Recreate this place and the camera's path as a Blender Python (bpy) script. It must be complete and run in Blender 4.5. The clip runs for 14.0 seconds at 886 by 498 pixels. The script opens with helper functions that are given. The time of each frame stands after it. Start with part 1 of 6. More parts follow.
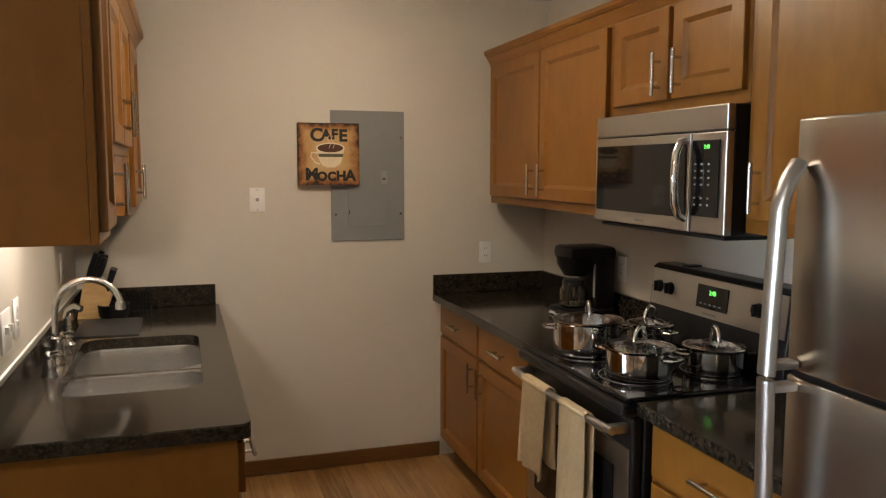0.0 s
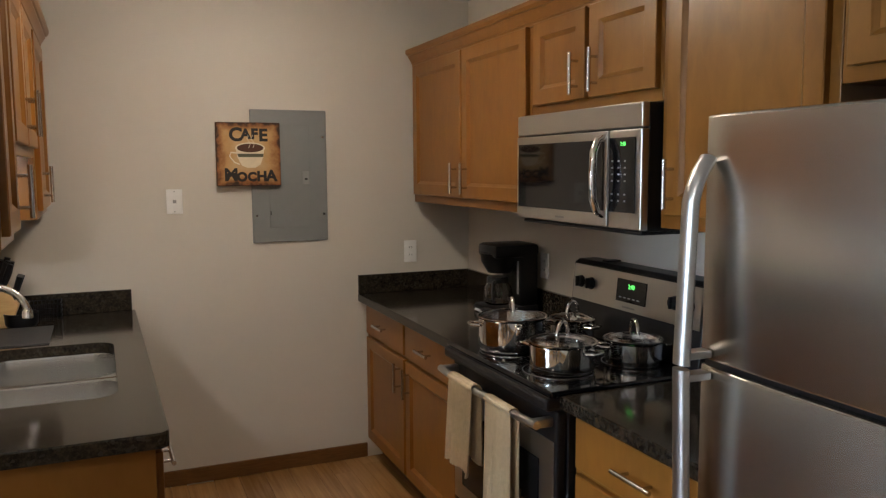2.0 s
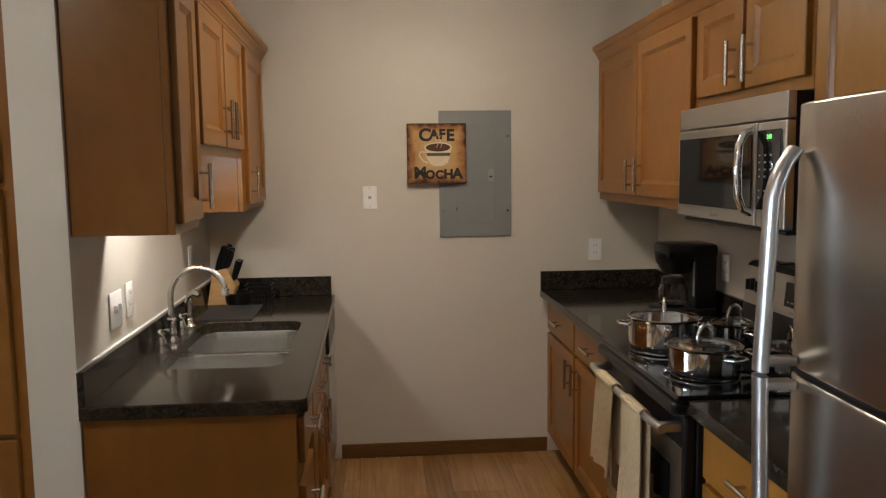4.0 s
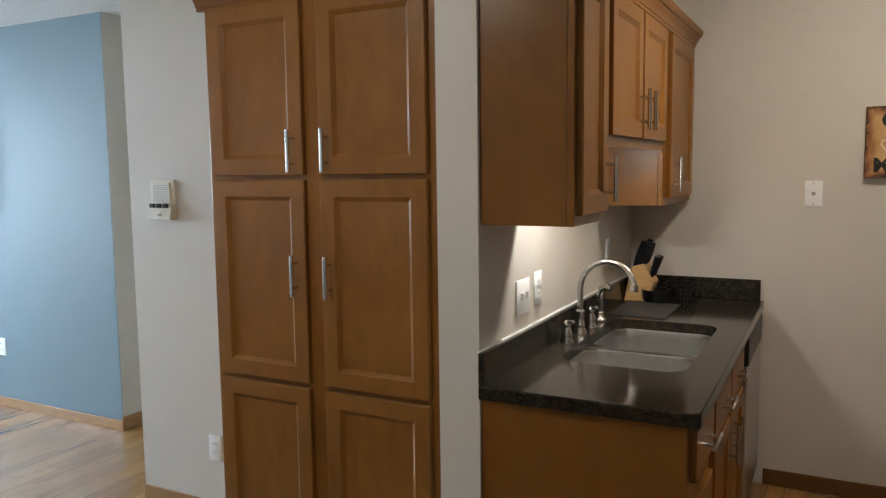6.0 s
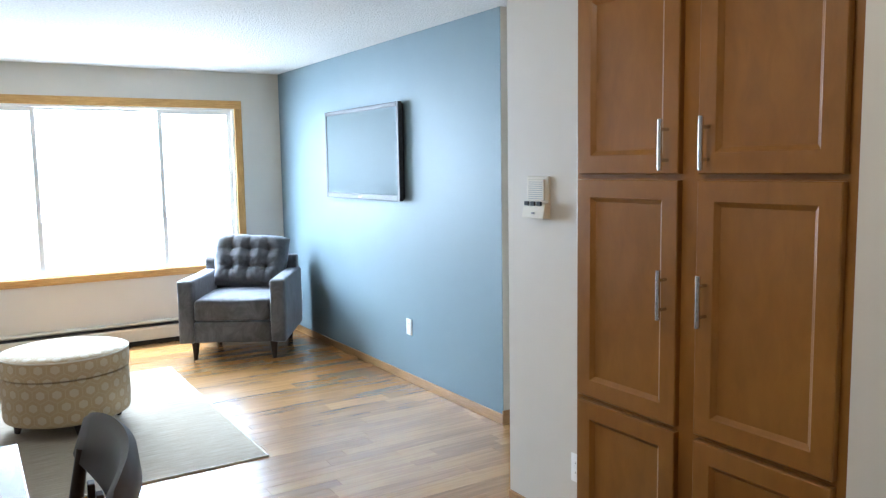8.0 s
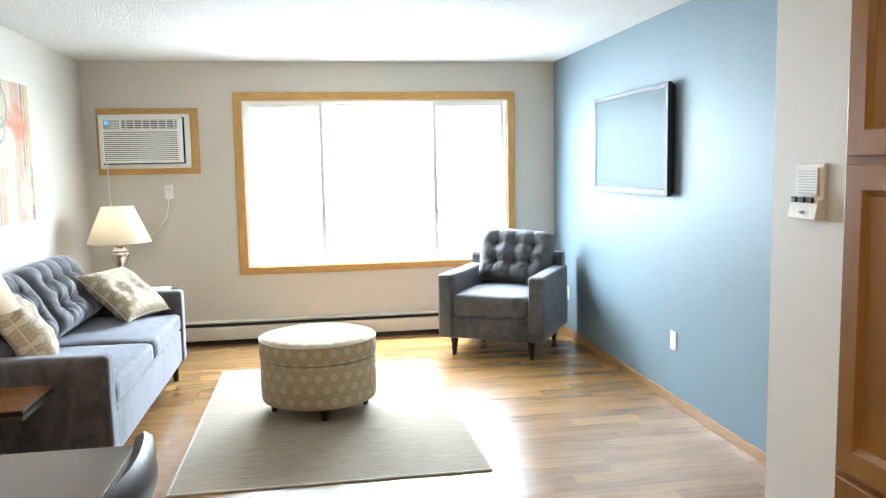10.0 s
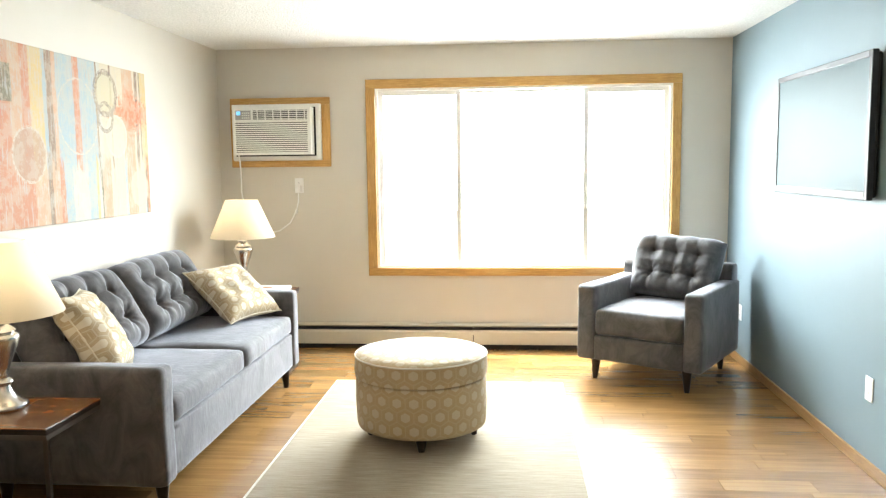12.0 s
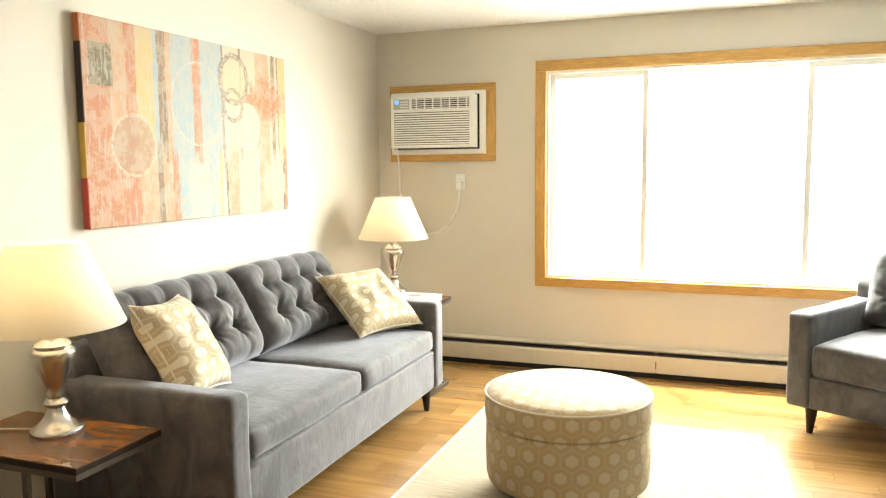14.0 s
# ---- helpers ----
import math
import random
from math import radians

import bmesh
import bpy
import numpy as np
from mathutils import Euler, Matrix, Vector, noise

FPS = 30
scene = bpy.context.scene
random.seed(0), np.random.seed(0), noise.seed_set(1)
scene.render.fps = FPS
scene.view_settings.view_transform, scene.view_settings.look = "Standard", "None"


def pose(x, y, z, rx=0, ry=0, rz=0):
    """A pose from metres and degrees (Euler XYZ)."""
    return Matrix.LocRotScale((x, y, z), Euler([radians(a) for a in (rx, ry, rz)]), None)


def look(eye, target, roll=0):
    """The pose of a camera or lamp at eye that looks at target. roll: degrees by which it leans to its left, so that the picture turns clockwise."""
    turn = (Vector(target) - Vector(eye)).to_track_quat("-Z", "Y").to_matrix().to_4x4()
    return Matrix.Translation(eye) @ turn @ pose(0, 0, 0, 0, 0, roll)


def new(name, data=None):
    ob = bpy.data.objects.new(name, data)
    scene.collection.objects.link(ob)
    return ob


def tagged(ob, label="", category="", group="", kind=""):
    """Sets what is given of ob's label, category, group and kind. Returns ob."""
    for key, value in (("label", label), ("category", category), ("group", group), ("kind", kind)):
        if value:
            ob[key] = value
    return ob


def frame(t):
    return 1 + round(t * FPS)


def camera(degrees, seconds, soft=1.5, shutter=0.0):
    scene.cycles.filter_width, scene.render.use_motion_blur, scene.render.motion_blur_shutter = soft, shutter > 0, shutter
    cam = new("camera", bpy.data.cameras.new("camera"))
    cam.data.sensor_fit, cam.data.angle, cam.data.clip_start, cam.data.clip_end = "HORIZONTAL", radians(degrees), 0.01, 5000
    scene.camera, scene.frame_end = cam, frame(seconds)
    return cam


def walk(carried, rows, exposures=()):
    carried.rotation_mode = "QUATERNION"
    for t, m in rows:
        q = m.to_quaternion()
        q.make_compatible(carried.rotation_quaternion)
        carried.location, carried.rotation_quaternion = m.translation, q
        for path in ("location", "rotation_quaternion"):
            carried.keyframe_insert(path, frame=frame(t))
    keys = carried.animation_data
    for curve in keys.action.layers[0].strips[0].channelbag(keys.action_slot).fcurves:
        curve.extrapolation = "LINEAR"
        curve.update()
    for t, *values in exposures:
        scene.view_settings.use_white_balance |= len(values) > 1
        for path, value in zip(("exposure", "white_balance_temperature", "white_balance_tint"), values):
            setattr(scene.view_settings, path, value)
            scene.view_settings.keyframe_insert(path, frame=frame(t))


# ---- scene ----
cam = camera(59.42, 14.0, soft=1.3)
# seconds, eye x y z, yaw, pitch, roll
ROWS = [
    (0.0, 0.515, 0.071, 1.563, -17.58, -5.99, 0.13),
    (0.5, 0.503, 0.083, 1.561, -20.91, -5.98, 0.05),
    (1.0, 0.495, 0.090, 1.563, -22.91, -6.03, -0.15),
    (1.5, 0.498, 0.087, 1.562, -23.37, -6.05, -0.27),
    (2.0, 0.529, 0.074, 1.559, -22.98, -6.01, -0.33),
    (4.5, 0.930, -0.099, 1.544, 3.26, -5.84, -0.83),
    (5.0, 0.972, -0.085, 1.541, 11.56, -5.92, -0.94),
    (5.5, 0.981, -0.019, 1.537, 19.73, -5.91, -0.77),
    (6.0, 0.968, 0.074, 1.536, 27.99, -5.88, -0.74),
    (6.5, 0.969, 0.157, 1.541, 36.42, -6.01, -0.72),
    (7.0, 0.923, 0.265, 1.542, 43.86, -6.08, -0.88),
    (7.5, 0.860, 0.369, 1.550, 51.00, -6.18, -1.02),
    (8.0, 0.810, 0.476, 1.556, 58.14, -6.15, -0.95),
    (8.5, 0.757, 0.616, 1.556, 65.17, -6.17, -0.92),
    (9.0, 0.698, 0.746, 1.540, 70.93, -6.09, -1.04),
    (11.5, 0.011, 1.333, 1.504, 92.19, -6.16, -0.77),
    (12.0, -0.203, 1.440, 1.494, 94.85, -6.13, -0.66),
    (12.5, -0.422, 1.531, 1.488, 97.81, -6.13, -0.64),
    (13.0, -0.636, 1.575, 1.482, 101.10, -6.14, -0.47),
    (13.5, -0.841, 1.588, 1.474, 105.40, -6.13, -0.48),
    (14.0, -1.052, 1.621, 1.468, 110.56, -6.15, -0.54),
]


def row_pose(x, y, z, yaw, pitch, roll):
    a, p = radians(yaw), radians(pitch)
    return look((x, y, z), (x - math.sin(a) * math.cos(p), y + math.cos(a) * math.cos(p), z + math.sin(p)), roll)


# seconds, stops, kelvin, tint: the clip's camera opens up and cools from the kitchen to the bright living room
EXPOSURES = [
    (0.0, 0.48, 6850, 14), (1.0, 0.43, 6450, 13), (2.0, 0.40, 6150, 13), (4.5, 0.47, 6250, 12), (5.5, 0.42, 6200, 10), (6.5, 0.58, 5750, 10), (7.5, 0.76, 5750, 10),
    (8.5, 0.89, 5900, 10), (9.0, 0.94, 6030, 10), (11.5, 1.07, 7100, 10), (12.5, 1.15, 7800, 10), (14.0, 1.20, 8800, 10),
]
walk(cam, [(r[0], row_pose(*r[1:])) for r in ROWS], EXPOSURES)

# ---- daylight ----
world = bpy.data.worlds.new("sky")
scene.world = world
world.use_nodes = True
SUN_EL, SUN_AZ = radians(68), (0.867, 0.498)   # elevation, and the way the light travels over the ground
wn = world.node_tree.nodes
sky = wn.new("ShaderNodeTexSky")
sky.sky_type, sky.sun_disc = "NISHITA", False
sky.sun_elevation, sky.sun_rotation = SUN_EL, math.atan2(-SUN_AZ[0], -SUN_AZ[1])
world.node_tree.links.new(sky.outputs[0], wn["Background"].inputs[0])
wn["Background"].inputs[1].default_value = 0.12

sun = new("sun", bpy.data.lights.new("sun", "SUN"))
sun.data.energy, sun.data.angle, sun.data.color = 5.0, radians(0.6), (1.0, 0.95, 0.88)
sun.matrix_world = look((0, 0, 0), (SUN_AZ[0] * math.cos(SUN_EL), SUN_AZ[1] * math.cos(SUN_EL), -math.sin(SUN_EL)))

# the sky's light, falling slantwise through the window's opening
win_light = new("window_light", bpy.data.lights.new("window_light", "AREA"))
win_light.data.shape, win_light.data.size, win_light.data.size_y = "RECTANGLE", 3.2, 1.9
win_light.data.energy, win_light.data.color = 385, (0.72, 0.87, 1.0)
win_light.matrix_world = look((-7.25, 1.545, 1.85), (-6.25, 1.545, 1.18))

# ---- materials ----
def nodes_of(name, rough=0.5, metal=0.0, base=(0.5, 0.5, 0.5)):
    m = bpy.data.materials.new(name)
    m.use_nodes = True
    t = m.node_tree
    b = t.nodes["Principled BSDF"]
    b.inputs["Roughness"].default_value, b.inputs["Metallic"].default_value = rough, metal
    b.inputs["Base Color"].default_value = (*base, 1)
    return m, t, b


def put(t, kind, **sockets):
    n = t.nodes.new("ShaderNode" + kind)
    for k, v in sockets.items():
        n.inputs[k].default_value = v
    return n


def math_node(t, op, a, b=None):
    n = t.nodes.new("ShaderNodeMath")
    n.operation = op
    for i, v in enumerate((a, b)):
        if v is None:
            continue
        if isinstance(v, (int, float)):
            n.inputs[i].default_value = v
        else:
            t.links.new(v, n.inputs[i])
    return n.outputs[0]


def ramp(t, fac, stops, mode="LINEAR"):
    n = t.nodes.new("ShaderNodeValToRGB")
    n.color_ramp.interpolation = mode
    e = n.color_ramp.elements
    while len(e) < len(stops):
        e.new(0.5)
    for el, (p, c) in zip(e, stops):
        el.position, el.color = p, (*c, 1)
    if fac is not None:
        t.links.new(fac, n.inputs[0])
    return n.outputs[0]


def coords(t, scale=(1, 1, 1), kind="Object"):
    tc, mp = t.nodes.new("ShaderNodeTexCoord"), put(t, "Mapping", Scale=scale)
    t.links.new(tc.outputs[kind], mp.inputs[0])
    return mp.outputs[0]


def noise_tex(t, vec, scale, detail=4.0, rough=0.55, dist=0.0):
    n = put(t, "TexNoise", Scale=scale, Detail=detail, Roughness=rough, Distortion=dist)
    t.links.new(vec, n.inputs["Vector"])
    return n.outputs[0]


def bump(t, b, height, strength, distance=0.002):
    n = put(t, "Bump", Strength=strength, Distance=distance)
    t.links.new(height, n.inputs["Height"])
    t.links.new(n.outputs[0], b.inputs["Normal"])


def mix(t, fac, a, b, mode="MIX"):
    n = t.nodes.new("ShaderNodeMix")
    n.data_type, n.blend_type = "RGBA", mode
    for sock, v in ((n.inputs[0], fac), (n.inputs[6], a), (n.inputs[7], b)):
        if isinstance(v, (int, float)):
            sock.default_value = v
        elif isinstance(v, tuple):
            sock.default_value = (*v, 1)
        else:
            t.links.new(v, sock)
    return n.outputs[2]


def shade(c, k):
    return tuple(v * k for v in c)


def plain(name, base, rough=0.5, metal=0.0, vary=0.08, scale=30.0, relief=0.0, rough_vary=0.08):
    """A surface with faint blotches at two scales and a fine relief."""
    m, t, b = nodes_of(name, rough, metal, base)
    v = coords(t)
    big, small = noise_tex(t, v, scale * 0.12), noise_tex(t, v, scale)
    both = math_node(t, "MULTIPLY", math_node(t, "ADD", big, small), 0.5)
    t.links.new(ramp(t, both, [(0.3, shade(base, 1 - vary)), (0.7, shade(base, 1 + vary))]), b.inputs["Base Color"])
    t.links.new(math_node(t, "ADD", math_node(t, "MULTIPLY", small, rough_vary), rough - rough_vary / 2), b.inputs["Roughness"])
    if relief:
        bump(t, b, small, relief)
    return m


def wood(name, dark, light, stretch=(14, 14, 1.2), rough=0.35, blotch=0.5, random_tone=0.0, coat=0.0, grain=4.0, relief=0.12, peel=0.0, gloss=0.35):
    m, t, b = nodes_of(name, rough)
    v = coords(t, stretch)
    if random_tone:
        info = t.nodes.new("ShaderNodeObjectInfo")
        geo = t.nodes.new("ShaderNodeNewGeometry")
        rnd = math_node(t, "FRACT", math_node(t, "ADD", info.outputs["Random"], geo.outputs["Random Per Island"]))
        off = t.nodes.new("ShaderNodeVectorMath")
        off.operation = "ADD"
        cmb = t.nodes.new("ShaderNodeCombineXYZ")
        t.links.new(math_node(t, "MULTIPLY", rnd, 57.0), cmb.inputs[0])
        t.links.new(math_node(t, "MULTIPLY", rnd, 31.0), cmb.inputs[1])
        t.links.new(v, off.inputs[0])
        t.links.new(cmb.outputs[0], off.inputs[1])
        v = off.outputs[0]
    fine, wide = noise_tex(t, v, grain, 6, 0.6, 0.6), noise_tex(t, coords(t), 2.2, 3)
    fac = math_node(t, "ADD", math_node(t, "MULTIPLY", fine, 1 - blotch), math_node(t, "MULTIPLY", wide, blotch))
    if random_tone:
        fac = math_node(t, "ADD", fac, math_node(t, "MULTIPLY", math_node(t, "SUBTRACT", rnd, 0.5), random_tone))
    t.links.new(ramp(t, fac, [(0.3, dark), (0.7, light)]), b.inputs["Base Color"])
    t.links.new(math_node(t, "ADD", math_node(t, "MULTIPLY", fine, 0.05), rough - 0.025), b.inputs["Roughness"])
    if peel:
        fine = math_node(t, "ADD", fine, math_node(t, "MULTIPLY", noise_tex(t, coords(t), 95, 2), peel))
    bump(t, b, fine, relief, 0.001)
    b.inputs["Coat Weight"].default_value, b.inputs["Coat Roughness"].default_value = coat, 0.25
    b.inputs["Specular IOR Level"].default_value = gloss
    return m


def steel(name, base=(0.55, 0.53, 0.50), rough=0.28, stretch=(1, 1, 140), aniso=0.0):
    m, t, b = nodes_of(name, rough, 1.0, base)
    n = noise_tex(t, coords(t, stretch), 6, 3)
    t.links.new(math_node(t, "ADD", math_node(t, "MULTIPLY", n, 0.012), rough - 0.006), b.inputs["Roughness"])
    t.links.new(ramp(t, n, [(0.2, shade(base, 0.985)), (0.8, shade(base, 1.015))]), b.inputs["Base Color"])
    b.inputs["Anisotropic"].default_value = aniso
    return m


def granite_mat():
    m, t, b = nodes_of("granite", 0.055)
    v = coords(t)
    n1, n2 = noise_tex(t, v, 105, 4, 0.6, 0.3), noise_tex(t, v, 24, 4, 0.6)
    vor = put(t, "TexVoronoi", Scale=110.0)
    t.links.new(v, vor.inputs["Vector"])
    sp = t.nodes.new("ShaderNodeSeparateXYZ")
    t.links.new(vor.outputs["Color"], sp.inputs[0])
    c1 = ramp(t, n1, [(0.36, (0.009, 0.009, 0.009)), (0.50, (0.026, 0.021, 0.015)), (0.64, (0.052, 0.041, 0.029)), (0.78, (0.085, 0.070, 0.052))])
    c2 = ramp(t, n2, [(0.38, (0.004, 0.004, 0.004)), (0.66, (0.040, 0.030, 0.020))])
    c = mix(t, 0.4, c1, c2)
    c = mix(t, math_node(t, "GREATER_THAN", sp.outputs[0], 0.90), c, (0.038, 0.034, 0.027))
    t.links.new(c, b.inputs["Base Color"])
    t.links.new(math_node(t, "ADD", math_node(t, "MULTIPLY", n1, 0.06), 0.085), b.inputs["Roughness"])
    b.inputs["Specular IOR Level"].default_value = 0.32
    return m


def hex_mat(name, cell=0.062, cream=(0.72, 0.68, 0.60), tan=(0.44, 0.32, 0.155), grey=(0.41, 0.33, 0.22)):
    """A woven cloth of nested hexagons, from the mesh's UV in metres."""
    m, t, b = nodes_of(name, 0.85)
    uv = t.nodes.new("ShaderNodeUVMap")
    uv.uv_map = "UVMap"
    sep = t.nodes.new("ShaderNodeSeparateXYZ")
    t.links.new(uv.outputs[0], sep.inputs[0])
    u = math_node(t, "ADD", math_node(t, "DIVIDE", sep.outputs[0], cell), 200.0)
    w = math_node(t, "ADD", math_node(t, "DIVIDE", sep.outputs[1], cell * 0.95), 346.4)

    def cellxy(du, dv):
        a = math_node(t, "SUBTRACT", math_node(t, "MODULO", math_node(t, "ADD", u, du), 1.0), 0.5)
        c = math_node(t, "SUBTRACT", math_node(t, "MODULO", math_node(t, "ADD", w, dv), 1.732), 0.866)
        a, c = math_node(t, "ABSOLUTE", a), math_node(t, "ABSOLUTE", c)
        slant = math_node(t, "ADD", math_node(t, "MULTIPLY", a, 0.5), math_node(t, "MULTIPLY", c, 0.866))
        return math_node(t, "MAXIMUM", slant, a)

    d = math_node(t, "MINIMUM", cellxy(0, 0), cellxy(0.5, 0.866))
    weave = noise_tex(t, coords(t), 900, 2)
    blot = noise_tex(t, coords(t), 9, 3)
    edge = mix(t, blot, tan, grey)
    pale = mix(t, 0.55, edge, cream)
    c = mix(t, math_node(t, "GREATER_THAN", d, 0.275), cream, edge)
    for lo, hi in ((0.335, 0.352), (0.405, 0.420), (0.465, 0.60)):
        line = math_node(t, "MULTIPLY", math_node(t, "GREATER_THAN", d, lo), math_node(t, "LESS_THAN", d, hi))
        c = mix(t, line, c, pale)
    c = mix(t, 0.10, c, ramp(t, weave, [(0.3, (0.2, 0.18, 0.15)), (0.7, (0.9, 0.86, 0.8))]))
    t.links.new(c, b.inputs["Base Color"])
    bump(t, b, weave, 0.25, 0.0008)
    b.inputs["Sheen Weight"].default_value = 0.15
    return m


def velvet_mat():
    base = (0.075, 0.070, 0.072)
    m, t, b = nodes_of("grey_velvet", 0.75)
    v = coords(t)
    nap, fine = noise_tex(t, coords(t, (1.0, 1.0, 0.7)), 8.0, 7, 0.68, 0.9), noise_tex(t, v, 420, 2)
    fold = noise_tex(t, coords(t, (2.2, 1.0, 0.8)), 11.0, 4, 0.55, 1.6)
    t.links.new(ramp(t, nap, [(0.34, shade(base, 0.58)), (0.5, base), (0.66, shade(base, 1.5))]), b.inputs["Base Color"])
    b.inputs["Sheen Weight"].default_value, b.inputs["Sheen Roughness"].default_value = 0.55, 0.40
    b.inputs["Sheen Tint"].default_value = (0.80, 0.83, 0.95, 1)
    bump(t, b, math_node(t, "ADD", math_node(t, "MULTIPLY", fine, 0.06), fold), 0.20, 0.010)
    return m


def ceiling_mat():
    m, t, b = nodes_of("popcorn", 0.9, 0.0, (0.80, 0.80, 0.78))
    v = coords(t)
    vor = put(t, "TexVoronoi", Scale=75.0)
    t.links.new(v, vor.inputs["Vector"])
    n = noise_tex(t, v, 60, 4, 0.7)
    h = math_node(t, "SUBTRACT", n, math_node(t, "MULTIPLY", vor.outputs["Distance"], 0.6))
    t.links.new(ramp(t, h, [(0.0, (0.70, 0.70, 0.68)), (0.5, (0.83, 0.83, 0.81))]), b.inputs["Base Color"])
    bump(t, b, h, 0.9, 0.008)
    return m


def painting_mat():
    """An abstract canvas: worn vertical bands of colour, with rings brushed over them. Generated x runs along, z up."""
    m, t, b = nodes_of("abstract_canvas", 0.7)
    v = coords(t, (1, 1, 1), "Generated")
    sep = t.nodes.new("ShaderNodeSeparateXYZ")
    t.links.new(v, sep.inputs[0])
    x, z = math_node(t, "SUBTRACT", 1.0, sep.outputs[0]), sep.outputs[2]
    streak = noise_tex(t, coords(t, (14, 1, 2.2), "Generated"), 3.0, 5, 0.7)
    worn = noise_tex(t, coords(t, (9, 1, 5), "Generated"), 2.6, 6, 0.75)
    dry = noise_tex(t, coords(t, (26, 1, 10), "Generated"), 2.4, 6, 0.8)
    xw = math_node(t, "ADD", x, math_node(t, "MULTIPLY", math_node(t, "SUBTRACT", streak, 0.5), 0.022))
    cream, pale, blue, rust, brown = (0.52, 0.44, 0.32), (0.45, 0.45, 0.39), (0.30, 0.37, 0.40), (0.45, 0.185, 0.10), (0.22, 0.14, 0.09)
    peach, ochre, olive = (0.48, 0.29, 0.18), (0.52, 0.37, 0.17), (0.13, 0.12, 0.065)
    top = ramp(t, xw, [(0, rust), (0.10, peach), (0.16, rust), (0.20, ochre), (0.27, blue), (0.29, brown), (0.325, peach), (0.35, blue), (0.45, rust),
                       (0.49, blue), (0.60, brown), (0.612, pale), (0.64, cream), (0.70, brown), (0.712, cream), (0.80, peach), (0.885, cream), (0.90, brown), (0.925, cream), (0.938, olive), (0.946, ochre)], "CONSTANT")
    low = ramp(t, xw, [(0, rust), (0.20, peach), (0.275, brown), (0.30, peach), (0.34, rust), (0.37, blue), (0.42, pale), (0.52, blue), (0.575, ochre), (0.59, pale),
                       (0.61, olive), (0.62, peach), (0.685, cream), (0.79, blue), (0.81, peach), (0.89, cream), (0.955, blue), (0.968, brown), (0.98, rust)], "CONSTANT")
    zw = math_node(t, "ADD", z, math_node(t, "MULTIPLY", math_node(t, "SUBTRACT", streak, 0.5), 0.7))
    c = mix(t, ramp(t, zw, [(0.30, (1, 1, 1)), (0.40, (0, 0, 0))]), top, low)
    block = math_node(t, "MULTIPLY", math_node(t, "LESS_THAN", math_node(t, "ABSOLUTE", math_node(t, "SUBTRACT", xw, 0.068)), 0.042), math_node(t, "LESS_THAN", math_node(t, "ABSOLUTE", math_node(t, "SUBTRACT", z, 0.78)), 0.10))
    c = mix(t, math_node(t, "MULTIPLY", block, 0.9), c, olive)
    # dry strokes of the neighbouring colours, dragged up and down
    drag = noise_tex(t, coords(t, (60, 1, 3.0), "Generated"), 2.0, 5, 0.7)
    c = mix(t, math_node(t, "MULTIPLY", math_node(t, "GREATER_THAN", drag, 0.56), 0.6), c, mix(t, worn, cream, blue))
    c = mix(t, math_node(t, "MULTIPLY", math_node(t, "LESS_THAN", drag, 0.40), 0.55), c, peach)
    scratch = noise_tex(t, coords(t, (30, 1, 26), "Generated"), 2.0, 6, 0.85)
    near = math_node(t, "ADD", math_node(t, "MULTIPLY", math_node(t, "ABSOLUTE", math_node(t, "SUBTRACT", x, 0.86)), 0.8), math_node(t, "ABSOLUTE", math_node(t, "SUBTRACT", z, 0.70)))
    redspot = math_node(t, "GREATER_THAN", math_node(t, "SUBTRACT", scratch, near), 0.36)
    c = mix(t, math_node(t, "MULTIPLY", redspot, 0.9), c, (0.56, 0.16, 0.07))
    # centre x, centre z, radius along x, width, colour, fill
    for cx, cz, r, w, col, fill in ((0.184, 0.40, 0.087, 0.009, (0.50, 0.42, 0.32), (0.36, 0.22, 0.15)), (0.48, 0.64, 0.130, 0.008, (0.50, 0.43, 0.34), None),
                                    (0.672, 0.81, 0.078, 0.022, (0.16, 0.11, 0.085), (0.46, 0.41, 0.26)), (0.742, 0.535, 0.078, 0.009, (0.54, 0.48, 0.40), (0.52, 0.48, 0.36)),
                                    (0.665, 0.655, 0.052, 0.015, (0.15, 0.11, 0.09), None), (0.91, 0.18, 0.072, 0.006, (0.50, 0.38, 0.28), (0.52, 0.42, 0.31))):
        dx = math_node(t, "SUBTRACT", x, cx)
        dz = math_node(t, "MULTIPLY", math_node(t, "SUBTRACT", z, cz), 0.57)
        dist = math_node(t, "SQRT", math_node(t, "ADD", math_node(t, "MULTIPLY", dx, dx), math_node(t, "MULTIPLY", dz, dz)))
        dist = math_node(t, "ADD", dist, math_node(t, "MULTIPLY", math_node(t, "SUBTRACT", dry, 0.5), 0.010))
        if fill:
            c = mix(t, math_node(t, "MULTIPLY", math_node(t, "LESS_THAN", dist, r), math_node(t, "MULTIPLY", math_node(t, "GREATER_THAN", worn, 0.36), 0.75)), c, fill)
        ring = math_node(t, "LESS_THAN", math_node(t, "ABSOLUTE", math_node(t, "SUBTRACT", dist, r)), w / 2)
        c = mix(t, math_node(t, "MULTIPLY", ring, math_node(t, "MULTIPLY", math_node(t, "GREATER_THAN", scratch, 0.48), 0.85)), c, col)
    c = mix(t, math_node(t, "MULTIPLY", math_node(t, "GREATER_THAN", scratch, 0.60), 0.5), c, (0.44, 0.42, 0.36))
    c = mix(t, math_node(t, "MULTIPLY", math_node(t, "GREATER_THAN", worn, 0.50), 0.38), c, (0.48, 0.41, 0.31))
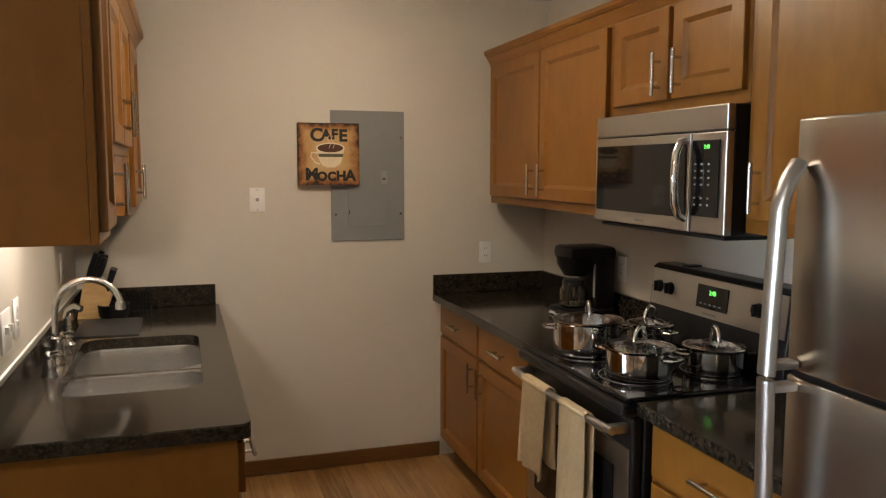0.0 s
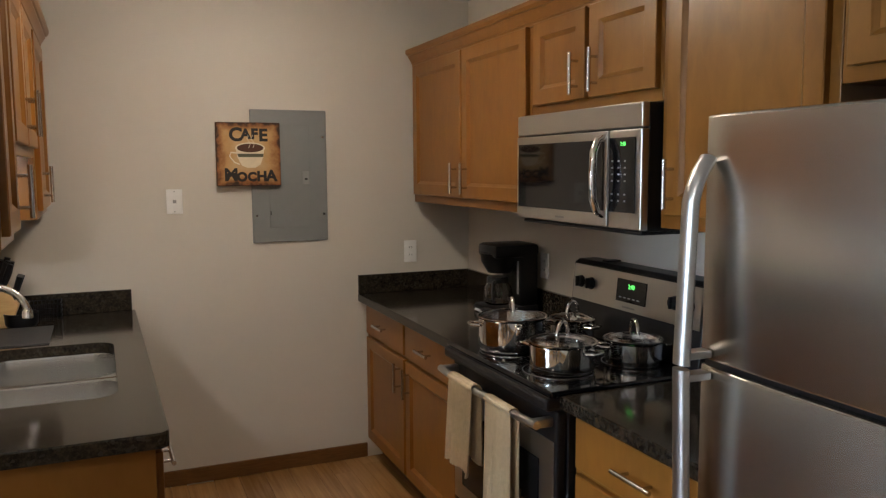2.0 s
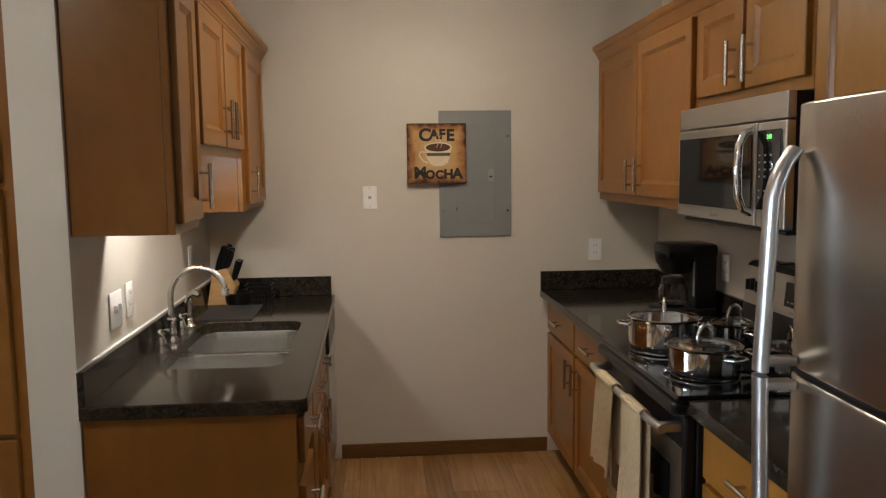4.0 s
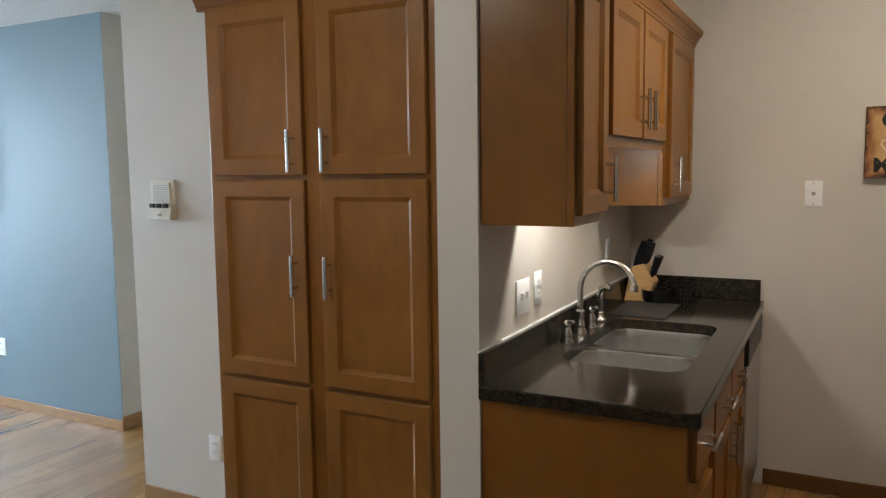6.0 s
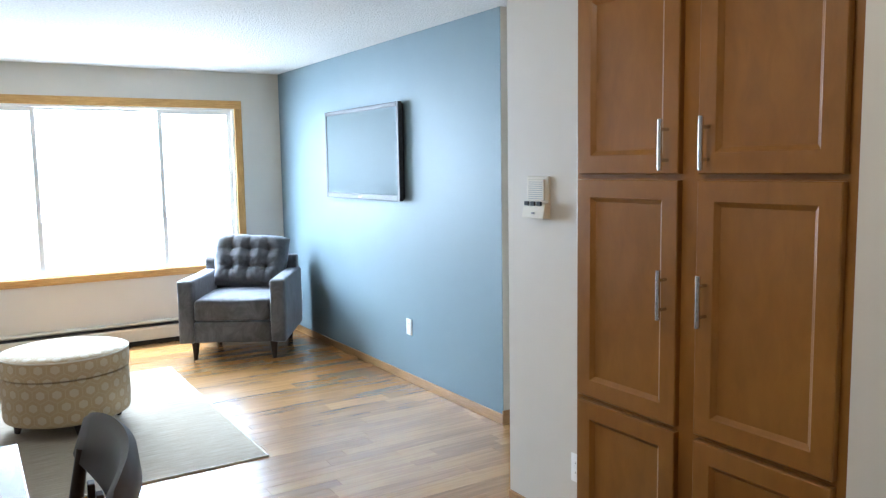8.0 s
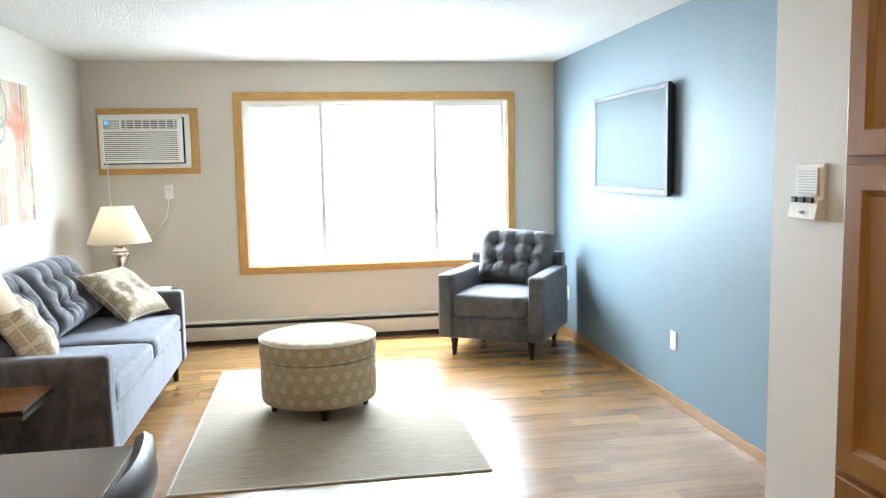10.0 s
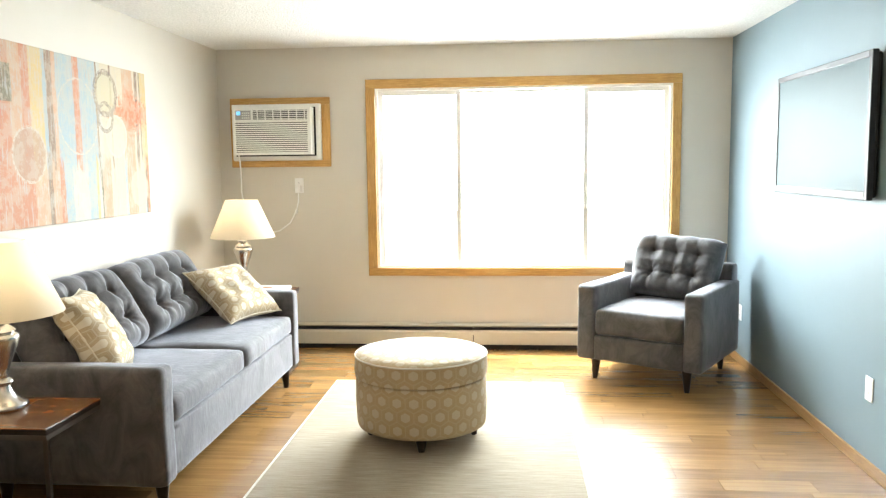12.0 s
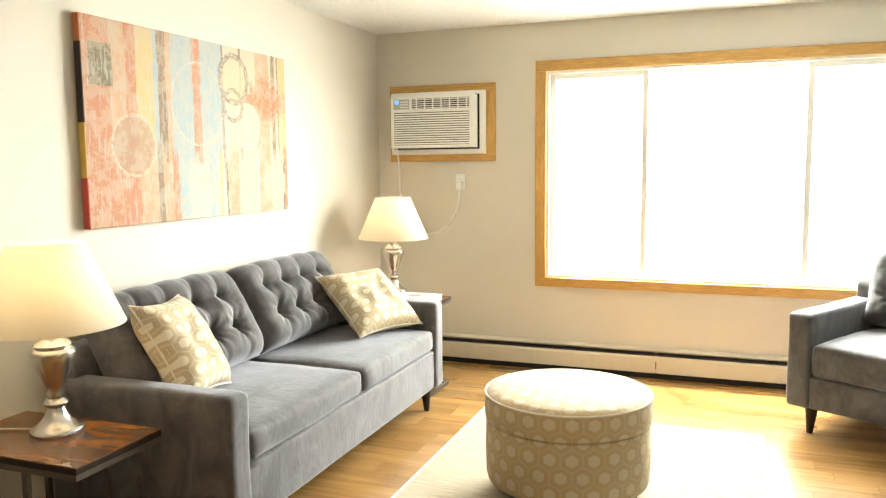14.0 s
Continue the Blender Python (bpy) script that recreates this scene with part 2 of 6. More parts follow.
    # the wrapped edge carries its own blocks of colour
    side = ramp(t, z, [(0, (0.42, 0.05, 0.03)), (0.24, (0.52, 0.34, 0.08)), (0.50, (0.03, 0.022, 0.018)), (0.87, (0.46, 0.15, 0.06))], "CONSTANT")
    c = mix(t, math_node(t, "LESS_THAN", x, 0.0035), c, side)
    t.links.new(c, b.inputs["Base Color"])
    bump(t, b, dry, 0.3, 0.0015)
    return m


def glass_mat(name, tint=(1, 1, 1), rough=0.0):
    m, t, b = nodes_of(name, rough, 0.0, tint)
    b.inputs["Transmission Weight"].default_value, b.inputs["IOR"].default_value = 1.0, 1.45
    return m


def glow(name, colour, strength):
    m, t, b = nodes_of(name, 0.5, 0.0, (0.02, 0.02, 0.02))
    b.inputs["Emission Color"].default_value, b.inputs["Emission Strength"].default_value = (*colour, 1), strength
    return m


def shade_mat():
    m, t, b = nodes_of("lamp_shade", 0.8, 0.0, (0.86, 0.82, 0.74))
    tr, ad = t.nodes.new("ShaderNodeBsdfTranslucent"), t.nodes.new("ShaderNodeMixShader")
    tr.inputs[0].default_value = (0.90, 0.84, 0.72, 1)
    ad.inputs[0].default_value = 0.55
    t.links.new(b.outputs[0], ad.inputs[1])
    t.links.new(tr.outputs[0], ad.inputs[2])
    t.links.new(ad.outputs[0], t.nodes["Material Output"].inputs[0])
    bump(t, b, noise_tex(t, coords(t, (1, 1, 1)), 500, 2), 0.15, 0.0005)
    return m


def wall_mat(name, base, rough=0.6):
    m, t, b = nodes_of(name, rough, 0.0, base)
    v = coords(t)
    orange, big = noise_tex(t, v, 160, 3, 0.6), noise_tex(t, v, 1.1, 3)
    t.links.new(ramp(t, big, [(0.3, shade(base, 0.965)), (0.7, shade(base, 1.03))]), b.inputs["Base Color"])
    bump(t, b, orange, 0.16, 0.0016)
    t.links.new(math_node(t, "ADD", math_node(t, "MULTIPLY", orange, 0.12), rough - 0.06), b.inputs["Roughness"])
    return m


def rug_mat():
    """A flat weave: ribs across the rug, with threads of slightly different tone."""
    m, t, b = nodes_of("woven_rug", 0.95)
    rib, thread = noise_tex(t, coords(t, (1, 0.05, 1)), 120, 4, 0.6), noise_tex(t, coords(t), 260, 3)
    both = math_node(t, "ADD", math_node(t, "MULTIPLY", rib, 0.65), math_node(t, "MULTIPLY", thread, 0.35))
    t.links.new(ramp(t, both, [(0.35, (0.23, 0.180, 0.120)), (0.52, (0.33, 0.270, 0.192)), (0.68, (0.42, 0.360, 0.272))]), b.inputs["Base Color"])
    bump(t, b, both, 0.5, 0.003)
    return m


GREIGE = wall_mat("greige_paint", (0.625, 0.583, 0.513))
BLUE = wall_mat("blue_paint", (0.185, 0.250, 0.282), 0.54)
POPCORN = ceiling_mat()
CAB = wood("maple_cabinet", (0.182, 0.072, 0.0110), (0.285, 0.120, 0.0196), (5, 5, 1.8), 0.34, 0.55, grain=4.0, peel=0.5, gloss=0.34)
CAB_END = wood("maple_veneer", (0.165, 0.065, 0.010), (0.235, 0.098, 0.0162), (4, 4, 1.8), 0.29, 0.60, grain=4.0, peel=1.0, gloss=0.30)
TOE = plain("toe_kick", (0.06, 0.028, 0.012), 0.6)
GRANITE = granite_mat()
PLANK = wood("oak_laminate", (0.220, 0.105, 0.031), (0.405, 0.218, 0.078), (16, 0.7, 16), 0.25, 0.30, random_tone=0.27, coat=0.7, grain=3.0, relief=0.02)
DAYWHITE = glow("neutral_strip", (1.0, 0.93, 0.82), 375.0)
GROOVE = plain("joint", (0.07, 0.04, 0.02), 0.8)
OAK = wood("golden_oak_trim", (0.40, 0.195, 0.05), (0.66, 0.40, 0.14), (22, 2, 30), 0.35, 0.2, grain=5.0)
OAK_Z = wood("golden_oak_upright", (0.40, 0.195, 0.05), (0.66, 0.40, 0.14), (22, 30, 2), 0.35, 0.2, grain=5.0)
# the baseboards' one oak, with kitchen dimness and window light put into two colours
BASE_DIM = wood("baseboard_oak_dim", (0.10, 0.042, 0.012), (0.20, 0.092, 0.028), (3, 3, 30), 0.35, 0.3)
BASE_OAK = wood("baseboard_oak", (0.25, 0.125, 0.044), (0.42, 0.235, 0.098), (3, 3, 30), 0.4, 0.3)
STEEL = steel("brushed_steel", (0.52, 0.505, 0.48), 0.28, (1.5, 1.5, 160))
STEEL_V = steel("brushed_steel_door", (0.50, 0.472, 0.435), 0.26, (1.5, 1.5, 160))
GRIP = steel("handle_steel", (0.54, 0.54, 0.53), 0.33, (3, 3, 60))
NICKEL = steel("satin_nickel", (0.56, 0.545, 0.52), 0.27, (8, 8, 8))
RING = plain("burner_print", (0.05, 0.05, 0.052), 0.3)
# flat grey stands in for bright reflections on the coffee maker's steel strip
STRIP_GREY = plain("bright_strip_grey", (0.42, 0.42, 0.42), 0.35)
CHROME = steel("polished_steel", (0.84, 0.83, 0.81), 0.06, (3, 3, 3))
BLACK = plain("black_plastic", (0.010, 0.010, 0.011), 0.32)
BLACK_GLASS = plain("black_glass", (0.006, 0.006, 0.007), 0.05, vary=0.02, rough_vary=0.01)
DARKGREY = plain("dark_grey_enamel", (0.03, 0.03, 0.032), 0.35)
WHITE = plain("white_plastic", (0.85, 0.85, 0.83), 0.35, vary=0.03)
CREAM = plain("cream_enamel", (0.66, 0.61, 0.50), 0.4, vary=0.04)
PANEL = plain("grey_enamel", (0.235, 0.245, 0.245), 0.42, vary=0.04)
TOWEL = plain("cream_knit", (0.60, 0.48, 0.31), 0.95, vary=0.12, scale=60, relief=0.4)
VELVET = velvet_mat()
HEX = hex_mat("hexagon_weave", 0.089, (0.50, 0.405, 0.26), (0.42, 0.275, 0.100), (0.37, 0.26, 0.14))
HEX_P = hex_mat("hexagon_cushion", 0.072, (0.62, 0.55, 0.42), (0.44, 0.29, 0.11), (0.34, 0.275, 0.19))
RUG = rug_mat()
BEZEL = plain("satin_black_bezel", (0.016, 0.018, 0.02), 0.55)
RUG_EDGE = plain("rug_binding", (0.66, 0.60, 0.50), 0.9, vary=0.08, scale=200)
ESPRESSO = plain("espresso_wood", (0.022, 0.013, 0.009), 0.36, vary=0.3, scale=25)
WALNUT = wood("walnut_top", (0.040, 0.012, 0.005), (0.36, 0.135, 0.036), (12, 3, 12), 0.22, 0.4, coat=0.3, grain=1.4)
BRONZE = plain("dark_bronze_metal", (0.10, 0.085, 0.075), 0.4, 0.5)
CANVAS = painting_mat()
SHADE = shade_mat()
GLASS = glass_mat("clear_glass")
LIDGLASS = glass_mat("lid_glass", (0.9, 0.9, 0.9))
# teal base colour stands in for the window's haze reflected on the black screen
SCREEN = plain("hazed_tv_screen", (0.066, 0.108, 0.118), 0.55, vary=0.02, rough_vary=0.02)
PAPER = plain("book_paper", (0.70, 0.68, 0.64), 0.7, vary=0.05)
VINYL = plain("white_vinyl", (0.76, 0.74, 0.70), 0.4, vary=0.03)
MAPLE = wood("light_maple_block", (0.50, 0.30, 0.12), (0.66, 0.44, 0.20), (3, 3, 16), 0.4, 0.2)
SLATE = plain("grey_mat", (0.045, 0.045, 0.047), 0.45)
GREEN = glow("green_digits", (0.15, 1.0, 0.15), 1.2)
BLUE_LED = glow("blue_digits", (0.1, 0.4, 1.0), 1.2)
MARK = plain("grey_marking", (0.30, 0.30, 0.30), 0.5)
# glow of the assumed ceiling domes, its strength tuned for each room
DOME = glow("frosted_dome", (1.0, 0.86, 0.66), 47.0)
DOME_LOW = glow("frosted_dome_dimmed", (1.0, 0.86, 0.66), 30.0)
for glossy, level in ((BLACK, 0.28), (BLACK_GLASS, 0.4), (BLUE, 0.22), (SLATE, 0.25), (ESPRESSO, 0.22)):
    glossy.node_tree.nodes["Principled BSDF"].inputs["Specular IOR Level"].default_value = level
RUG.node_tree.nodes["Principled BSDF"].inputs["Sheen Weight"].default_value = 0.10
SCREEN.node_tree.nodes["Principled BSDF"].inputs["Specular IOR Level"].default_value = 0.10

# ---- mesh helpers ----
SKEW = Matrix.Identity(4)
SKEW[0][1], SKEW[0][3] = -0.017, 0.017 * 2.12      # the sink wall runs one degree out of square
PLACE = {}
XF = [Matrix.Identity(4)]


def box(x0, x1, y0, y1, z0, z1, bev=0.0, seg=2):
    bm = bmesh.new()
    bmesh.ops.create_cube(bm, size=1.0)
    for v in bm.verts:
        v.co = ((x0 + x1) / 2 + v.co.x * (x1 - x0), (y0 + y1) / 2 + v.co.y * (y1 - y0), (z0 + z1) / 2 + v.co.z * (z1 - z0))
    if bev:
        bmesh.ops.bevel(bm, geom=bm.edges[:], offset=bev, segments=seg, profile=0.5, affect="EDGES", clamp_overlap=True)
    return bm


def join(*bms):
    out = bms[0]
    for o in bms[1:]:
        me = bpy.data.meshes.new("tmp")
        o.to_mesh(me)
        out.from_mesh(me)
        bpy.data.meshes.remove(me)
        o.free()
    return out


def tube(points, r, seg=10, closed=False):
    """A round rod along points; r is one radius, or one for each point."""
    bm = bmesh.new()
    pts = [Vector(p) for p in points]
    rad = r if isinstance(r, (list, tuple)) else [r] * len(pts)
    rings, up = [], None
    for i, p in enumerate(pts):
        d = (pts[min(i + 1, len(pts) - 1)] - pts[max(i - 1, 0)]).normalized()
        if up is None:
            up = d.orthogonal().normalized()
        up = (up - d * up.dot(d)).normalized()
        side = d.cross(up)
        rings.append([bm.verts.new(p + rad[i] * (up * math.cos(a) + side * math.sin(a))) for a in (2 * math.pi * k / seg for k in range(seg))])
    for a, b in zip(rings, rings[1:]):
        for k in range(seg):
            bm.faces.new((a[k], a[(k + 1) % seg], b[(k + 1) % seg], b[k]))
    bm.faces.new(rings[0][::-1])
    bm.faces.new(rings[-1])
    return bm


def lathe(profile, at=(0, 0, 0), seg=32, cap=True):
    """A turned body: profile of (radius, height) about the upright axis through at."""
    bm = bmesh.new()
    rings = [[bm.verts.new((at[0] + r * math.cos(2 * math.pi * k / seg), at[1] + r * math.sin(2 * math.pi * k / seg), at[2] + z)) for k in range(seg)] for r, z in profile]
    for a, b in zip(rings, rings[1:]):
        for k in range(seg):
            bm.faces.new((a[k], a[(k + 1) % seg], b[(k + 1) % seg], b[k]))
    if cap:
        bm.faces.new(rings[0][::-1])
        bm.faces.new(rings[-1])
    return bm


def prism(poly, lo, hi, axis=1, bev=0.0):
    """An outline in the two other axes, drawn out along axis from lo to hi."""
    bm = bmesh.new()
    spot = lambda p, d: [(d, p[0], p[1]), (p[0], d, p[1]), (p[0], p[1], d)][axis]
    a, b = [bm.verts.new(spot(p, lo)) for p in poly], [bm.verts.new(spot(p, hi)) for p in poly]
    n = len(poly)
    bm.faces.new(a)
    bm.faces.new(b[::-1])
    for k in range(n):
        bm.faces.new((a[k], b[k], b[(k + 1) % n], a[(k + 1) % n]))
    bmesh.ops.recalc_face_normals(bm, faces=bm.faces[:])
    if bev:
        bmesh.ops.bevel(bm, geom=bm.edges[:], offset=bev, segments=2, profile=0.5, affect="EDGES", clamp_overlap=True)
    return bm


def rounded(w, d, r, n=6):
    """The outline of a rectangle with round corners, about the middle."""
    out = []
    for cx, cy, a0 in ((w / 2 - r, d / 2 - r, 0), (-w / 2 + r, d / 2 - r, 90), (-w / 2 + r, -d / 2 + r, 180), (w / 2 - r, -d / 2 + r, 270)):
        out += [(cx + r * math.cos(radians(a0 + 90 * k / n)), cy + r * math.sin(radians(a0 + 90 * k / n))) for k in range(n + 1)]
    return out


def thing(name, at=(0, 0, 0), label="", category="", group="", kind=""):
    ob = new(name)
    ob.empty_display_size = 0.05
    ob.location = at
    PLACE[ob] = Matrix.Translation(at)
    return tagged(ob, label, category, group, kind)


def part(name, bm, material, parent=None, label="", smooth=False):
    """One mesh, built in the world's metres, under a thing or a part."""
    bm.transform(XF[0])
    if parent is not None:
        bm.transform(PLACE[parent].inverted())
    if smooth:
        bmesh.ops.recalc_face_normals(bm, faces=bm.faces[:])
    me = bpy.data.meshes.new(name)
    bm.to_mesh(me)
    bm.free()
    me.materials.append(material)
    if smooth:
        me.polygons.foreach_set("use_smooth", [True] * len(me.polygons))
        me.set_sharp_from_angle(angle=radians(smooth if smooth is not True else 40))
    ob = new(name, me)
    if parent is not None:
        ob.parent = parent
        PLACE[ob] = PLACE[parent]
    if label:
        ob["label"] = label
    return ob


def setting(name, bm, material, label="", category=""):
    return tagged(part(name, bm, material), label, category, kind="structure")


def writing(name, text, size, m, material, parent, fat=0.0, squeeze=1.0, label=""):
    """Letters of the built-in font as a thin mesh, middle at m's origin, reading along m's x with m's y up."""
    cu = bpy.data.curves.new("letters", "FONT")
    cu.body, cu.size, cu.align_x, cu.align_y, cu.extrude, cu.offset = text, size, "CENTER", "CENTER", 0.0008, fat
    tmp = bpy.data.objects.new("letters", cu)
    scene.collection.objects.link(tmp)
    me = bpy.data.meshes.new_from_object(tmp)
    bpy.data.objects.remove(tmp)
    bm = bmesh.new()
    bm.from_mesh(me)
    bpy.data.meshes.remove(me)
    bm.transform(m @ Matrix.Diagonal((squeeze, 1, 1, 1)))
    return part(name, bm, material, parent, label)


# ---- the shell ----
TOP = 2.45
setting("floor", box(-6.6, 2.47, -1.05, 5.6, -0.12, -0.012), GROOVE, "bare screed under the laminate planks", "floor")
setting("ceiling", box(-6.62, 2.47, -1.05, 5.6, TOP, TOP + 0.12), POPCORN, "white popcorn-textured ceiling", "ceiling")
setting("wall_kitchen_back", box(-0.14, 2.35, 4.0, 4.12, -0.1, TOP), GREIGE, "greige painted kitchen wall", "wall")
setting("wall_kitchen_right", box(2.35, 2.47, -0.93, 4.12, -0.1, TOP), GREIGE, "greige painted wall behind the stove", "wall")
XF[0] = SKEW
setting("wall_sink", box(-0.135, 0.0, 2.115, 4.02, -0.1, TOP), GREIGE, "greige partition wall behind the sink", "wall")
XF[0] = Matrix.Identity(4)
setting("wall_intercom", box(-1.93, -0.20, 2.52, 2.64, -0.1, TOP), GREIGE, "greige painted wall beside the pantry", "wall")
setting("wall_blue", box(-6.48, -2.862, 3.165, 3.285, -0.1, TOP), BLUE, "blue accent wall", "wall")
setting("wall_hall_left", box(-2.90, -2.86, 3.168, 5.5, -0.1, TOP), GREIGE, "greige wall end beside the hall", "wall")
setting("wall_hall_right", box(-1.93, -1.81, 2.64, 5.5, -0.1, TOP), GREIGE, "greige hall wall", "wall")
setting("wall_hall_end", box(-2.90, -1.81, 5.5, 5.6, -0.1, TOP), GREIGE, "greige wall at the end of the hall", "wall")
setting("wall_sofa", box(-6.60, 2.47, -1.05, -0.93, -0.1, TOP), GREIGE, "greige painted wall behind the sofa", "wall")
WX, WY0, WY1, WZ0, WZ1 = -6.48, 0.371, 2.720, 0.665, 2.114       # the window's opening
wall = join(box(WX - 0.14, WX, -0.93, WY0, -0.1, TOP), box(WX - 0.14, WX, WY1, 3.285, -0.1, TOP), box(WX - 0.14, WX, WY0, WY1, -0.1, WZ0), box(WX - 0.14, WX, WY0, WY1, WZ1, TOP))
setting("wall_window", wall, GREIGE, "greige painted outer wall round the window", "wall")


def skirting(name, x0, x1, y0, y1, h=0.085, mat=BASE_OAK):
    setting(name, box(x0, x1, y0, y1, 0.0, h, 0.004), mat, "stained wooden baseboard", "baseboard")


skirting("baseboard_kitchen", 0.62, 1.74, 3.987, 4.0, 0.078, BASE_DIM)
skirting("baseboard_blue", -6.478, -2.848, 3.152, 3.165, 0.062)
skirting("baseboard_hall", -2.86, -2.847, 3.155, 5.5)
skirting("baseboard_intercom", -1.93, -1.09, 2.507, 2.52)
skirting("baseboard_sofa", -6.478, 2.34, -0.93, -0.917)

# ---- the window ----
win = thing("window_1", (WX, 1.545, 0.6), "wide three-part window with a golden oak frame", "window", kind="structure")
for nm, b, mt in (("casing_top", box(WX, WX + 0.02, WY0 - 0.076, WY1 + 0.070, WZ1, WZ1 + 0.073, 0.005), OAK), ("casing_bottom", box(WX, WX + 0.02, WY0 - 0.076, WY1 + 0.070, WZ0 - 0.066, WZ0, 0.005), OAK)):
    part(nm, b, mt, win, "golden oak casing")
for y in (WY0 - 0.076, WY1):
    part("casing_side", box(WX, WX + 0.019, y, y + (0.076 if y < 1 else 0.070), WZ0, WZ1, 0.005), OAK_Z, win, "golden oak casing")
part("window_frame", join(box(WX - 0.135, WX - 0.002, WY0, WY0 + 0.018, WZ0, WZ1), box(WX - 0.135, WX - 0.002, WY1 - 0.018, WY1, WZ0, WZ1),
                          box(WX - 0.135, WX - 0.002, WY0 + 0.018, WY1 - 0.018, WZ1 - 0.018, WZ1), box(WX - 0.135, WX - 0.002, WY0 + 0.018, WY1 - 0.018, WZ0, WZ0 + 0.016)), VINYL, win, "white vinyl jamb")


def sash(name, y0, y1, x, wide):
    s = part(name, join(box(x, x + 0.03, y0, y0 + wide, WZ0 + 0.016, WZ1 - 0.018, 0.003), box(x, x + 0.03, y1 - wide, y1, WZ0 + 0.016, WZ1 - 0.018, 0.003),
                        box(x, x + 0.03, y0 + wide, y1 - wide, WZ0 + 0.016, WZ0 + 0.016 + wide, 0.003), box(x, x + 0.03, y0 + wide, y1 - wide, WZ1 - 0.018 - wide, WZ1 - 0.018, 0.003)), VINYL, win, "white vinyl sash")
    g = part("pane", box(x + 0.012, x + 0.018, y0 + wide, y1 - wide, WZ0 + 0.016 + wide, WZ1 - 0.018 - wide), GLASS, s)
    g.visible_shadow = False


sash("sash", WY0 + 0.018, 1.06, WX - 0.075, 0.038)
sash("sash", 2.04, WY1 - 0.018, WX - 0.075, 0.038)
sash("fixed_light", 1.03, 2.07, WX - 0.115, 0.022)

# ---- outside ----
# assumed ground; pale so the view below the sky lamp burns out to white
setting("ground", box(-400, -6.7, -300, 300, -1.3, -1.2), plain("pale_ground", (0.60, 0.60, 0.56), 0.9, vary=0.10, scale=2.0), "assumed ground outside, kept pale to burn out white", "ground")

# ---- kitchen ----
Z0 = 0.895      # worktop


def panel_door(w, h, rail=0.058, thick=0.02):
    """A shaker door: along x, up z, its face towards -y, with a lowered middle panel and a small step round it."""
    f, rings = bmesh.new(), []
    for inset, y in ((0.0, 0.0), (0.0, -thick + 0.003), (0.003, -thick), (rail - 0.003, -thick), (rail - 0.001, -thick + 0.0015), (rail + 0.001, -thick + 0.0035), (rail + 0.010, -thick + 0.0098), (rail + 0.0115, -thick + 0.0115)):
        rings.append([f.verts.new((x, y, z)) for x, z in ((inset, inset), (w - inset, inset), (w - inset, h - inset), (inset, h - inset))])
    for a, b in zip(rings, rings[1:]):
        for k in range(4):
            f.faces.new((a[k], a[(k + 1) % 4], b[(k + 1) % 4], b[k]))
    f.faces.new(rings[0][::-1])
    bmesh.ops.recalc_face_normals(f, faces=f.faces[:])
    return f, box(rail + 0.001, w - rail - 0.001, -thick + 0.0112, -0.004, rail + 0.001, h - rail - 0.001)


def facing(side):
    """Turns a front that faces -y to face +x (sink side), -x (stove side) or -y."""
    return {"+x": Matrix.Rotation(radians(90), 4, "Z"), "-x": Matrix.Rotation(radians(-90), 4, "Z"), "-y": Matrix.Identity(4)}[side]


def bar_pull(at, side, length, upright=True, r=0.0068, off=0.032):
    n = {"+x": Vector((1, 0, 0)), "-x": Vector((-1, 0, 0)), "-y": Vector((0, -1, 0))}[side]
    d = Vector((0, 0, 1)) if upright else n.cross(Vector((0, 0, 1)))
    c = Vector(at) + n * off
    posts = [tube([Vector(at) + d * s, c + d * s], r * 0.7, 8) for s in (-length * 0.3, length * 0.3)]
    return join(tube([c - d * length / 2, c + d * length / 2], r, 12), *posts)


def door(unit, corner, side, w, h, handle=None, upright=True, length=0.14, name="door", label=""):
    """A door or drawer front hung on a unit; corner: the low corner on its own left, handle: (along, up)."""
    m = Matrix.Translation(corner) @ facing(side)
    if h > 0.22:
        f, p = panel_door(w, h)
        f.transform(m), p.transform(m)
        d = part(name, f, CAB, unit, label)
        part("door_panel", p, CAB, d)
    else:
        f = box(0, w, -0.02, 0, 0, h, 0.003)
        f.transform(m)
        d = part(name, f, CAB, unit, label)
    if handle:
        at = m @ Vector((handle[0], -0.02, handle[1]))
        part("handle", bar_pull(at, side, length, upright), NICKEL, d, "satin nickel bar handle", smooth=True)
    return d


def crown_poly(x, z, out):
    """A crown moulding's outline in (x, z); out is +1 or -1, the way that it leans."""
    return [(x - 0.01 * out, z - 0.006), (x + 0.009 * out, z - 0.006), (x + 0.009 * out, z + 0.006), (x + 0.013 * out, z + 0.008), (x + 0.015 * out, z + 0.016), (x + 0.022 * out, z + 0.028), (x + 0.031 * out, z + 0.040),
            (x + 0.031 * out, z + 0.047), (x + 0.038 * out, z + 0.049), (x + 0.046 * out, z + 0.060), (x + 0.046 * out, z + 0.076), (x - 0.01 * out, z + 0.076)]


# sink side, upper units
XF[0] = SKEW
UF, UB, UT = 0.285, 1.372, 2.100      # face frame, bottom, top


def upper_left(y0, y1, z0, label, lift=0.0):
    u = thing("wall_cabinet", (0.14, (y0 + y1) / 2, z0), label, "cabinet", "wall cabinets over the sink")
    part("body", box(0.002, UF - 0.02, y0, y1, z0 + lift, UT, 0.002), CAB_END, u)
    part("face_frame", box(UF - 0.0195, UF, y0, y1, z0, UT, 0.002), CAB_END, u)
    return u


